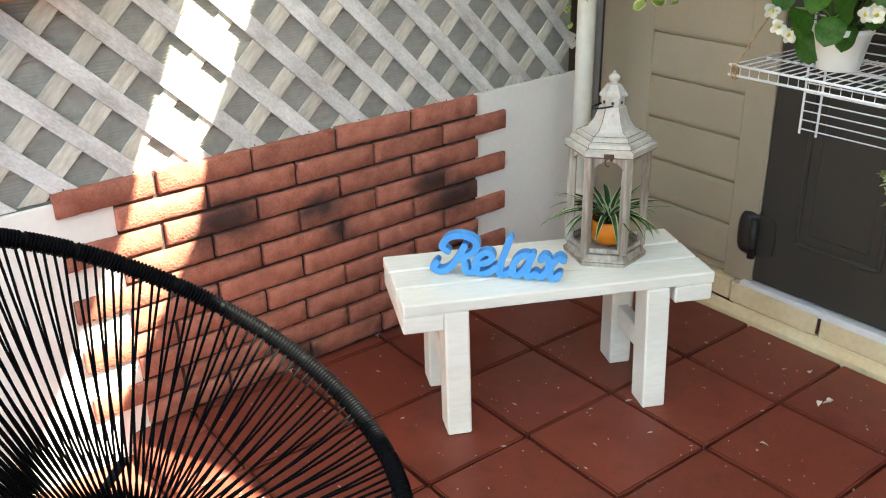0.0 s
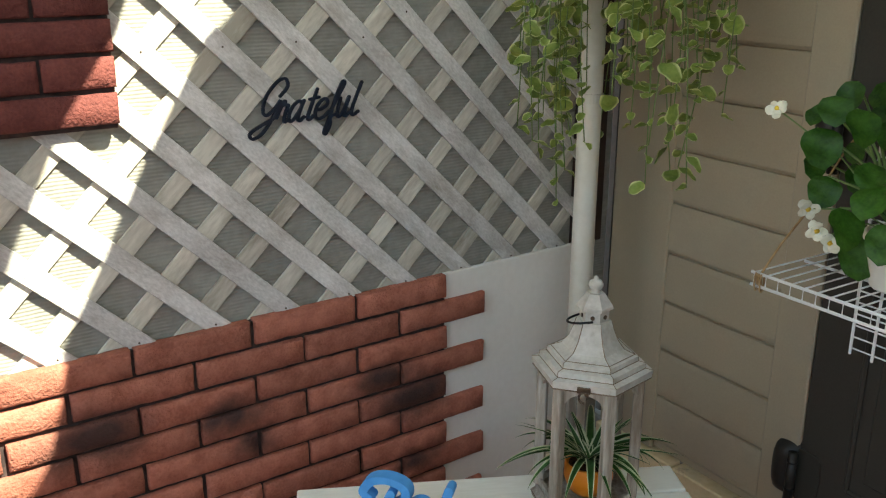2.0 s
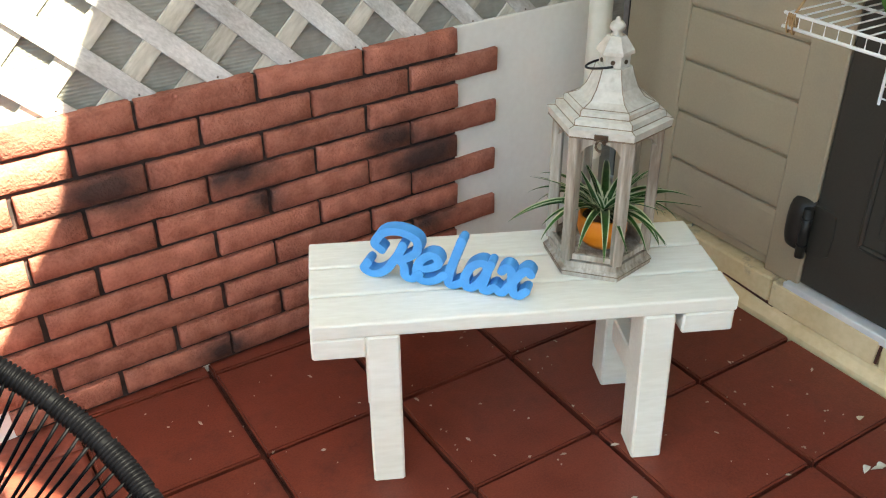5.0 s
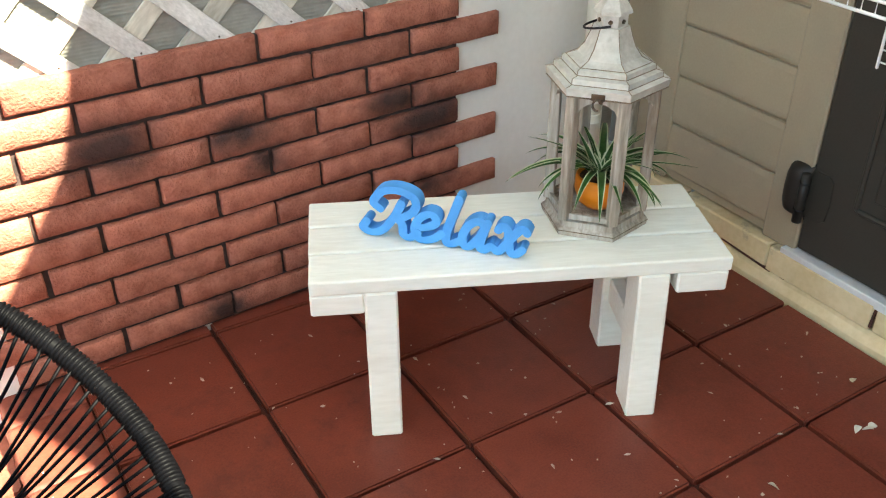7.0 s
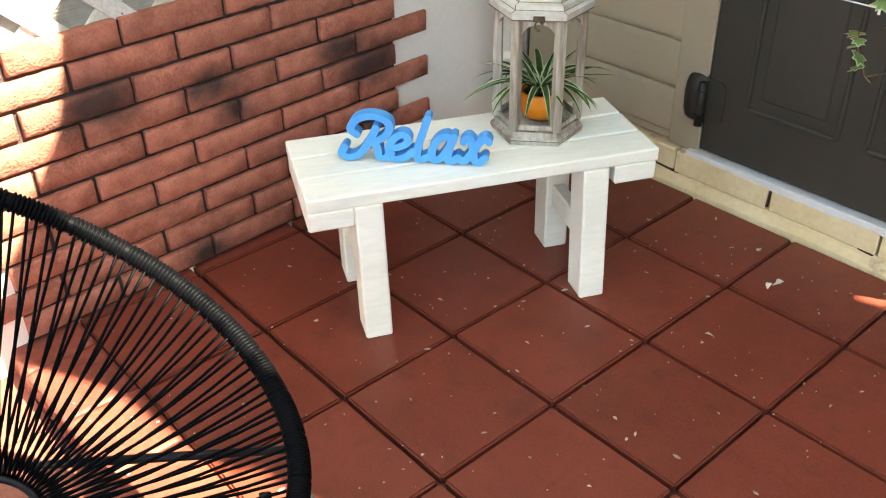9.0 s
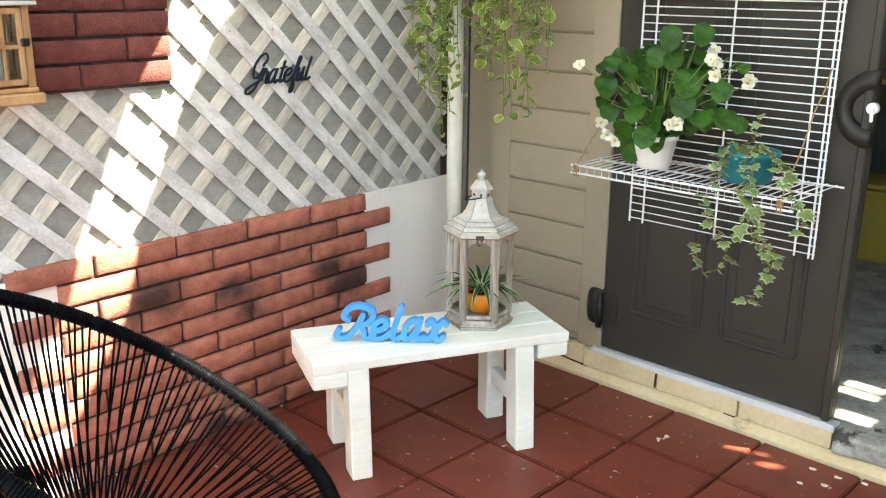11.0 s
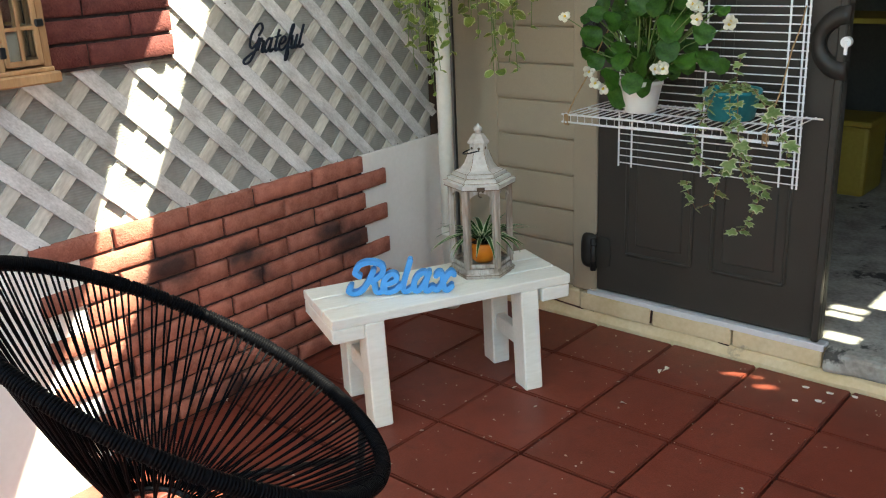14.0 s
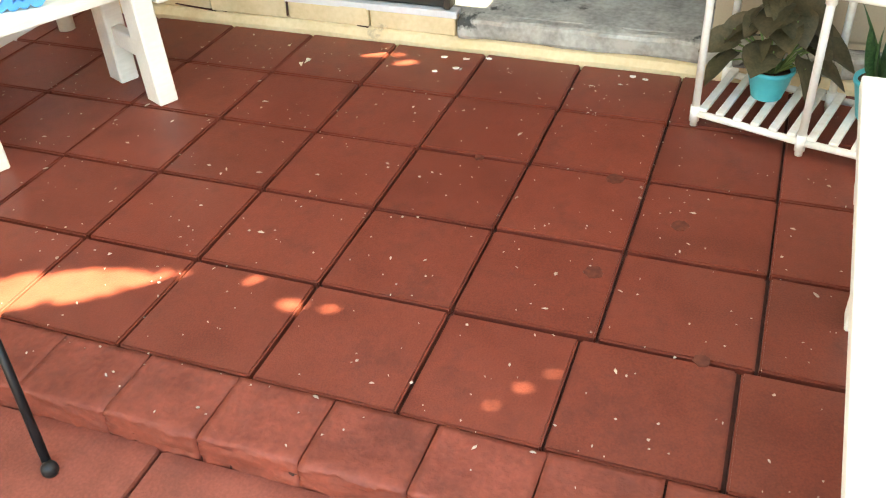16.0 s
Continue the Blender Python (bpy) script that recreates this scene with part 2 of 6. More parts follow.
def brick_material(name, low, high, spots):
    """Red brick face with sand grain, and soot marks of their own shape at a few places on the wall."""
    m = mat(name, low, high, scale=24, rough=0.85, bump=1.5, fine=170, vary=0.13, dirt=(low[0] * 0.6, low[1] * 0.6, low[2] * 0.65), dirt_scale=18, dirt_amount=0.45)
    n, l = links(m)
    b = n["Principled BSDF"]
    src = b.inputs["Base Color"].links[0].from_socket
    pos = n.new("ShaderNodeNewGeometry").outputs["Position"]
    wob = n.new("ShaderNodeTexNoise")
    wob.inputs["Scale"].default_value, wob.inputs["Detail"].default_value = 14, 4
    l.new(pos, wob.inputs["Vector"])
    total = None
    for (x, y, z), size in spots:
        dv = n.new("ShaderNodeVectorMath")
        dv.operation = 'DISTANCE'
        mp = n.new("ShaderNodeMapping")
        mp.inputs["Scale"].default_value = (1, 1, 1.7)
        mp.inputs["Location"].default_value = (0, 0, z - 1.7 * z)
        l.new(pos, mp.inputs[0])
        l.new(mp.outputs[0], dv.inputs[0])
        dv.inputs[1].default_value = (x, y, z)
        add = n.new("ShaderNodeMath")
        add.operation = 'MULTIPLY_ADD'
        l.new(wob.outputs[0], add.inputs[0])
        add.inputs[1].default_value = -0.12
        l.new(dv.outputs["Value"], add.inputs[2])
        r = n.new("ShaderNodeMapRange")
        r.inputs[1].default_value, r.inputs[2].default_value = size * 0.25 - 0.06, size - 0.06
        r.inputs[3].default_value, r.inputs[4].default_value = 0.9, 0.0
        l.new(add.outputs[0], r.inputs[0])
        if total is None:
            total = r.outputs[0]
        else:
            mx = n.new("ShaderNodeMath")
            mx.operation = 'MAXIMUM'
            l.new(total, mx.inputs[0])
            l.new(r.outputs[0], mx.inputs[1])
            total = mx.outputs[0]
    if total is not None:
        mx = n.new("ShaderNodeMix")
        mx.data_type = 'RGBA'
        mx.inputs[7].default_value = (0.03, 0.02, 0.018, 1)
        l.new(total, mx.inputs[0])
        l.new(src, mx.inputs[6])
        l.new(mx.outputs[2], b.inputs["Base Color"])
    return m


def ribbed_sheet():
    m = mat("ribbed_grey_sheet", (0.255, 0.243, 0.208), (0.35, 0.332, 0.287), scale=6, rough=0.7, bump=0.1, world_space=True, dirt=(0.24, 0.22, 0.18), dirt_scale=5, dirt_amount=0.4)
    n, l = links(m)
    b = n["Principled BSDF"]
    w = n.new("ShaderNodeTexWave")
    w.bands_direction = 'Z'
    w.inputs["Scale"].default_value, w.inputs["Distortion"].default_value, w.inputs["Detail"].default_value = 42, 1.6, 2
    w.inputs["Detail Scale"].default_value = 0.6
    l.new(n.new("ShaderNodeNewGeometry").outputs["Position"], w.inputs["Vector"])
    bp = n.new("ShaderNodeBump")
    bp.inputs["Strength"].default_value, bp.inputs["Distance"].default_value = 0.32, 0.0025
    l.new(w.outputs["Fac"], bp.inputs["Height"])
    l.new(bp.outputs[0], b.inputs["Normal"])
    return m


def roof_sheet():
    m = bpy.data.materials.new("translucent_white_roofing")
    m.use_nodes = True
    n, l = links(m)
    d, t, ms = n.new("ShaderNodeBsdfDiffuse"), n.new("ShaderNodeBsdfTranslucent"), n.new("ShaderNodeMixShader")
    d.inputs[0].default_value = t.inputs[0].default_value = (0.80, 0.81, 0.82, 1)
    ms.inputs[0].default_value = 0.10
    l.new(d.outputs[0], ms.inputs[1])
    l.new(t.outputs[0], ms.inputs[2])
    l.new(ms.outputs[0], n["Material Output"].inputs[0])
    return m


def glass():
    m = bpy.data.materials.new("thin_clear_glass")
    m.use_nodes = True
    n, l = links(m)
    tr, gl, ms, fr = n.new("ShaderNodeBsdfTransparent"), n.new("ShaderNodeBsdfGlossy"), n.new("ShaderNodeMixShader"), n.new("ShaderNodeFresnel")
    gl.inputs["Roughness"].default_value = 0.02
    tr.inputs[0].default_value = (0.95, 0.96, 0.95, 1)
    l.new(fr.outputs[0], ms.inputs[0])
    l.new(tr.outputs[0], ms.inputs[1])
    l.new(gl.outputs[0], ms.inputs[2])
    l.new(ms.outputs[0], n["Material Output"].inputs[0])
    return m


M_SHEET, M_ROOF, M_GLASS = ribbed_sheet(), roof_sheet(), glass()

# ---------- building helpers ----------


def mesh_of(bm, name, material, smooth=False):
    me = bpy.data.meshes.new(name)
    bmesh.ops.recalc_face_normals(bm, faces=bm.faces)
    bm.to_mesh(me)
    bm.free()
    me.materials.append(material)
    if smooth:
        for p in me.polygons:
            p.use_smooth = True
    return me


def part(name, bm, material, parent=None, label="", smooth=False):
    me = bm if isinstance(bm, bpy.types.Mesh) else mesh_of(bm, name, material, smooth)
    ob = new(name, me)
    ob.parent = parent
    if label:
        ob["label"] = label
    return ob


def thing(name, m, label, category, group="", kind=""):
    ob = new(name)
    ob.empty_display_size = 0.05
    ob.matrix_world = m
    return tagged(ob, label, category, group, kind)


def box(size, at=(0, 0, 0), bevel=0.0, bm=None, turn=None, segments=1):
    """A bevelled block about its middle."""
    b = bmesh.new()
    bmesh.ops.create_cube(b, size=1, matrix=Matrix.Diagonal((*size, 1)))
    if bevel:
        bmesh.ops.bevel(b, geom=b.edges[:], offset=bevel, segments=segments, affect='EDGES', profile=0.5)
    bmesh.ops.transform(b, matrix=Matrix.Translation(at) @ (turn or Matrix()), verts=b.verts)
    return merge(bm, b) if bm is not None else b


def merge(bm, b):
    me = bpy.data.meshes.new("tmp")
    b.to_mesh(me)
    b.free()
    bm.from_mesh(me)
    bpy.data.meshes.remove(me)
    return bm


def rod(a, b, r, bm=None, sides=8, r2=None):
    a, b = Vector(a), Vector(b)
    d = b - a
    o = bmesh.new()
    bmesh.ops.create_cone(o, cap_ends=True, segments=sides, radius1=r, radius2=r if r2 is None else r2, depth=d.length,
                          matrix=Matrix.Translation((a + b) / 2) @ d.to_track_quat('Z', 'Y').to_matrix().to_4x4())
    return merge(bm, o) if bm is not None else o


def tube(points, r, bm=None, sides=6, closed=False):
    """A round bar along points."""
    pts = [Vector(p) for p in points]
    o = bm if bm is not None else bmesh.new()
    rings, n = [], len(pts)
    up = Vector((0.13, 0.21, 0.97))
    for i, p in enumerate(pts):
        d = (pts[(i + 1) % n] - pts[i - 1]) if closed else (pts[min(i + 1, n - 1)] - pts[max(i - 1, 0)])
        d.normalize()
        s = d.cross(up)
        if s.length < 0.05:
            s = d.cross(Vector((1, 0, 0)))
        s.normalize()
        t = s.cross(d)
        rr = r[i] if isinstance(r, (list, tuple)) else r
        rings.append([o.verts.new(p + rr * (math.cos(a) * s + math.sin(a) * t)) for a in (2 * math.pi * k / sides for k in range(sides))])
    for i in range(n if closed else n - 1):
        A, B = rings[i], rings[(i + 1) % n]
        for k in range(sides):
            o.faces.new((A[k], A[(k + 1) % sides], B[(k + 1) % sides], B[k]))
    if not closed:
        o.faces.new(rings[0][::-1])
        o.faces.new(rings[-1])
    return o


def lathe(profile, sides=32, bm=None, turn=0.0):
    """A turned shape from (radius, height) pairs."""
    o = bm if bm is not None else bmesh.new()
    rings = []
    for r, z in profile:
        rings.append([o.verts.new((r * math.cos(turn + 2 * math.pi * k / sides), r * math.sin(turn + 2 * math.pi * k / sides), z)) for k in range(sides)])
    for A, B in zip(rings, rings[1:]):
        for k in range(sides):
            o.faces.new((A[k], A[(k + 1) % sides], B[(k + 1) % sides], B[k]))
    if profile[0][0] > 0:
        o.faces.new(rings[0][::-1])
    if profile[-1][0] > 0:
        o.faces.new(rings[-1])
    return o


def lettering(words, width, height, depth, weight=0.0, shear=0.0, name="letters", material=None, sink=0.0):
    """Cut-out letters standing in x-z, their lower left corner at the origin, facing -y."""
    cu = bpy.data.curves.new("tmp", 'FONT')
    cu.body, cu.shear, cu.offset, cu.extrude, cu.resolution_u = words, shear, weight, 0.05, 4
    tmp = new("tmp", cu)
    bpy.context.view_layer.update()
    me = bpy.data.meshes.new_from_object(tmp.evaluated_get(bpy.context.evaluated_depsgraph_get()))
    bpy.data.objects.remove(tmp)
    xs, ys = [v.co.x for v in me.vertices], [v.co.y for v in me.vertices]
    x0, x1, y0, y1 = min(xs), max(xs), min(ys), max(ys)
    for v in me.vertices:
        x, y, z = v.co
        v.co = ((x - x0) / (x1 - x0) * width, -z / 0.05 * depth / 2, (y - y0) / (y1 - y0) * height - sink)
    me.name = name
    me.materials.clear()
    me.materials.append(material)
    return me


# a brush script: for each letter its strokes, in units of the small letters' height, and how far it moves on
SCRIPT = {
    "e": (0.90, ((.10, .46), (.42, .50), (.70, .70), (.60, .94), (.38, .98), (.14, .75), (.08, .40), (.22, .09), (.46, .02), (.76, .14), (.95, .36))),
    "l": (0.64, ((.34, 1.66), (.27, 1.10), (.20, .50), (.24, .12), (.40, .03), (.66, .20))),
    "a": (1.08, ((.68, .84), (.46, 1.0), (.18, .80), (.07, .40), (.20, .05), (.42, .12), (.62, .50), (.72, .90)), ((.74, 1.0), (.66, .50), (.68, .12), (.82, .02), (1.02, .20))),
    "x": (0.92, ((.02, .80), (.14, .97), (.30, .86), (.42, .48), (.55, .10), (.72, .02), (.90, .22)), ((.90, .84), (.74, .97), (.58, .78), (.38, .36), (.20, .05), (.02, .14))),
    "s": (0.60, ((.00, .20), (.24, .60), (.42, 1.02), (.46, .74), (.56, .34), (.40, .02), (.12, .08))),
    "d": (0.96, ((.68, .84), (.46, 1.0), (.18, .80), (.07, .40), (.20, .05), (.42, .12), (.62, .50)), ((.84, 1.85), (.70, .95), (.66, .15), (.80, .02), (.98, .20))),
    "m": (1.06, ((.00, .76), (.12, .98), (.18, .70), (.15, .0)), ((.16, .48), (.35, .96), (.48, .80), (.45, .0)), ((.46, .48), (.66, .96), (.78, .80), (.76, .15), (.88, .02), (1.06, .20))),
    "i": (0.46, ((.06, .56), (.20, .98), (.18, .20), (.30, .02), (.50, .20))),
    "y": (0.78, ((.05, .98), (.12, .40), (.30, .06), (.50, .30), (.62, .92)), ((.68, 1.0), (.60, .20), (.42, -.62), (.16, -.90), (.00, -.64), (.30, -.22), (.80, .15))),
    "r": (0.66, ((.00, .28), (.15, .95), (.25, 1.05), (.30, .84), (.50, .84), (.46, .40), (.55, .04), (.78, .20))),
    "t": (0.50, ((.30, 1.5), (.22, .80), (.18, .20), (.30, .02), (.52, .20)), ((.00, 1.02), (.52, 1.10))),
    "f": (0.52, ((.08, .20), (.40, 1.15), (.54, 1.66), (.38, 1.76), (.26, 1.20), (.18, .0), (.12, -.66), (.26, -.76), (.36, -.30), (.24, .05), (.62, .20))),
    "u": (0.80, ((.05, .95), (.08, .30), (.22, .02), (.45, .25), (.56, .95)), ((.58, .98), (.55, .20), (.68, .02), (.87, .20))),
    "R": (1.30, ((.16, .92), (-.10, 1.14), (.10, 1.54), (.62, 1.66), (1.16, 1.46), (1.26, 1.06), (.95, .74), (.64, .66)), ((.74, .68), (.96, .46), (1.06, .12), (1.30, .04), (1.50, .26)), ((.80, 1.22), (.66, .72), (.40, .20), (.04, .02), (-.28, .16), (-.20, .42))),
    "B": (1.30, ((.80, 2.0), (.64, 1.2), (.50, .42), (.20, .02), (-.14, .18), (-.06, .52), (.26, .44), (.56, .10)), ((.16, 1.16), (-.10, 1.56), (.15, 2.05), (.80, 2.12), (1.24, 1.80), (1.08, 1.30), (.66, 1.10), (1.18, .90), (1.24, .40), (.84, .0), (.42, .10))),
    "F": (0.98, ((-.22, 1.28), (-.36, 1.58), (.0, 1.94), (.50, 1.88), (1.0, 2.0), (1.32, 1.82)), ((.76, 1.90), (.60, 1.10), (.44, .20), (.08, -.28), (-.40, -.22), (-.46, .14), (-.04, .34), (.52, .28)), ((.28, .95), (.84, 1.06))),
    "G": (1.06, ((.92, 1.30), (1.20, 1.74), (.94, 2.12), (.50, 2.0), (.10, 1.40), (.10, .74), (.40, .44), (.80, .74), (1.02, 1.10), (.86, .40), (.50, -.36), (.0, -.62), (-.26, -.36), (.20, -.05), (.92, .28))),
}


def smooth_path(pts, steps=7):
    """A smooth line through the given points."""
    p = [Vector((x, 0, z)) for x, z in pts]
    p = [p[0] * 2 - p[1]] + p + [p[-1] * 2 - p[-2]]
    out = []
    for a, b, c, d in zip(p, p[1:], p[2:], p[3:]):
        for k in range(steps):
            t = k / steps
            out.append(0.5 * (2 * b + (c - a) * t + (2 * a - 5 * b + 4 * c - d) * t * t + (3 * b - a - 3 * c + d) * t ** 3))
    return out + [p[-2]]


def ribbon(bm, line, width, depth, lift):
    """A flat stroke with rounded ends; it rises a little along its way, so that it can cross itself."""
    n = len(line)
    rows = []
    for i, p in enumerate(line):
        d = (line[min(i + 1, n - 1)] - line[max(i - 1, 0)]).normalized()
        side = Vector((-d.z, 0, d.x))
        s = i / (n - 1)
        press = 0.86 + 0.14 * abs(d.z)                     # down strokes are the heaviest
        w = width / 2 * press
        front = Vector((0, -depth / 2 - lift - 0.0006 * s, 0))
        rows.append([p + side * w + front, p - side * w + front, p - side * w + Vector((0, depth / 2, 0)), p + side * w + Vector((0, depth / 2, 0))])
    rows = [[bm.verts.new(v) for v in r] for r in rows]
    for A, B in zip(rows, rows[1:]):
        for k in range(4):
            bm.faces.new((A[k], A[(k + 1) % 4], B[(k + 1) % 4], B[k]))
    bm.faces.new(rows[0][::-1])
    bm.faces.new(rows[-1])
    for p, lft in ((line[0], lift + 0.0002), (line[-1], lift + 0.0008)):
        rod(p + Vector((0, depth / 2, 0)), p + Vector((0, -depth / 2 - lft, 0)), width / 2 * 0.93, bm, 16)


def word_sign(words, m, width, height, depth, weight, shear, material, label, group=""):
    """A word of cut-out script letters, each letter a part, its lower left corner at the origin, facing -y."""
    sign = thing("word_sign", m, label, "word sign", group)
    pen, letters = 0.0, []
    for ch in words:
        step, *strokes = SCRIPT[ch]
        letters.append([smooth_path([(pen + x + shear * z, z) for x, z in st]) for st in strokes])
        pen += step
    pts = [p for strokes in letters for line in strokes for p in line]
    x0, x1, z0, z1 = min(p.x for p in pts), max(p.x for p in pts), min(p.z for p in pts), max(p.z for p in pts)
    pad = weight / 2
    kx, kz = width / (x1 - x0 + 2 * pad), height / (z1 - z0 + 2 * pad)
    for n, strokes in enumerate(letters):
        bm = bmesh.new()
        for q, line in enumerate(strokes):
            ribbon(bm, [Vector(((p.x - x0 + pad) * kx, 0, (p.z - z0 + pad) * kz)) for p in line], weight * (kx + kz) / 2, depth, 0.0007 * q + 0.00035 * (n % 2))
        part("letter", bm, material, sign)
    return sign


def leaf_mesh(name, material, length, width, kind="oval", droop=0.25, fold=0.25):
    """A leaf blade from its stalk at the origin along +y, with a midrib fold and a droop; the attribute side runs from midrib 0 to margin 1."""
    outline = {"oval": lambda s: math.sin(math.pi * s ** 0.75) ** 0.8,
               "round": lambda s: math.sqrt(max(0, 1 - (2 * s - 1) ** 2)) * (1 - 0.12 * s),
               "heart": lambda s: (math.sin(math.pi * min(1, s * 0.93 + 0.10)) ** 0.7) * (1.1 - 0.45 * s),
               "blade": lambda s: min(1, 0.55 + 2 * s) * (1 - s ** 2.2),
               "ivy": lambda s: (0.55 + 0.45 * abs(math.cos(2.6 * math.pi * s))) * (1 - s) ** 0.5 * min(1, s * 9 + 0.2)}[kind]
    rows = 12 if kind == "blade" else 8
    cols = (-1, -0.55, 0, 0.55, 1)
    bm = bmesh.new()
    lay = bm.verts.layers.float.new("side")
    grid = []
    for i in range(rows + 1):
        s = i / rows
        w = max(0.02, outline(s)) * width / 2
        line = []
        for c in cols:
            z = abs(c) * w * fold - droop * length * s * s + ((0.14 if kind == "round" else 0.06) * w * math.sin(9 * s + 2 * c) if kind != "blade" else 0)
            v = bm.verts.new((c * w, length * s, z))
            v[lay] = abs(c)
            line.append(v)
        grid.append(line)
    for A, B in zip(grid, grid[1:]):
        for k in range(4):
            bm.faces.new((A[k], A[k + 1], B[k + 1], B[k]))
    return mesh_of(bm, name, material, True)


def aim(p, direction, roll=0.0, size=1.0):
    """The pose of a leaf whose stalk is at p and whose blade goes along direction with its face up."""
    d = Vector(direction).normalized()
    s = d.cross(Vector((0, 0, 1)))
    s = s.normalized() if s.length > 0.02 else Vector((1, 0, 0))
    u = s.cross(d)
    m = Matrix((s, d, u)).transposed().to_4x4()
    return Matrix.Translation(p) @ m @ Matrix.Rotation(roll, 4, 'Y') @ Matrix.Diagonal((size, size, size, 1))


def joined(meshes_and_poses, name, material):
    """One mesh out of many posed leaf meshes."""
    bm = bmesh.new()
    bm.verts.layers.float.new("side")
    for me, m in meshes_and_poses:
        c = me.copy()
        c.transform(m)
        bm.from_mesh(c)
        bpy.data.meshes.remove(c)
    return mesh_of(bm, name, material, True)


def setting(name, bm, material, label="", smooth=False):
    return tagged(part(name, bm, material, None, "", smooth), label, "", "", "structure")

# ---------- the large structure ----------
WALL = pose(2.28, 2.108, 0, 0, 0, 2.8)       # lattice wall: x along the wall to the corner, y away from the room
SHED_X, LOW = 2.375, -0.062                   # face of the shed; height of the lower paving
STEP_X = 0.672
TILE = 0.30

# ground and floors
g = bmesh.new()
box((160, 160, 0.3), (0, 0, LOW - 0.05 - 0.15), bm=g)
setting("ground", g, M_GROUND, "red-brown painted concrete yard round the patio")
g = box((SHED_X + 0.02 - STEP_X, 5.2, 0.12), ((SHED_X + 0.02 + STEP_X) / 2 + 0.004, -0.49, -0.075 - 0.004), 0.004)
floor = setting("floor", g, M_GROUT, "raised patio floor of red painted square tiles with dark joints")
g = box((2.7, 5.2, 0.05), (STEP_X - 1.35, -0.49, LOW - 0.037), 0.003)
lower = setting("pavement", g, M_GROUT, "lower patio of large worn red painted pavers")

# lattice wall: backing sheet, boards, slats
g = bmesh.new()
box((4.2, 0.03, 2.25), (-2.0, 0.0245, 1.0), bm=g)
wall_n = setting("wall_north", g, M_SHEET, "ribbed grey sheet fence behind white lattice")
wall_n.matrix_world = WALL
bm = box((0.50, 0.011, 0.80), (-0.210, -0.006, 0.252), 0.002)
box((3.65, 0.011, 0.775), (-2.285, -0.006, 0.2395), 0.002, bm=bm)
board = part("board", bm, M_WHITEPANEL, wall_n, "smooth cream-white skirting board")
# wire mesh that closes the corner slantwise between the lattice and the shed
mesh_strip = bmesh.new()
M_A, M_B = Vector((-0.050, -0.008, 0)), Vector((0.082, -0.112, 0))
for i in range(20):
    p = M_A.lerp(M_B, i / 19)
    rod(p + Vector((0, 0, 1.32)), p + Vector((0, 0, 2.0)), 0.0007, mesh_strip, 4)
for i in range(74):
    up = Vector((0, 0, 1.325 + i * 0.0092))
    rod(M_A + up, M_B + up, 0.0007, mesh_strip, 4)
part("mesh_screen", mesh_strip, M_BLACK, wall_n, "black wire mesh strip")
# added dark strip: its colour stands in for the corner's shade behind the post
part("gap_board", box((0.115, 0.004, 1.4), (0.018, 0.006, 1.34), 0.001), M_FASCIA, wall_n, "dark strip standing in for shade beside the post")


LEAN = 1.022                                        # sideways run of a slat for each metre of rise


SEAM, SEAM_FALL = 1.823, 0.0205                     # the seam of the two panels falls a little towards the left


def seam_at(x):
    return SEAM + SEAM_FALL * x


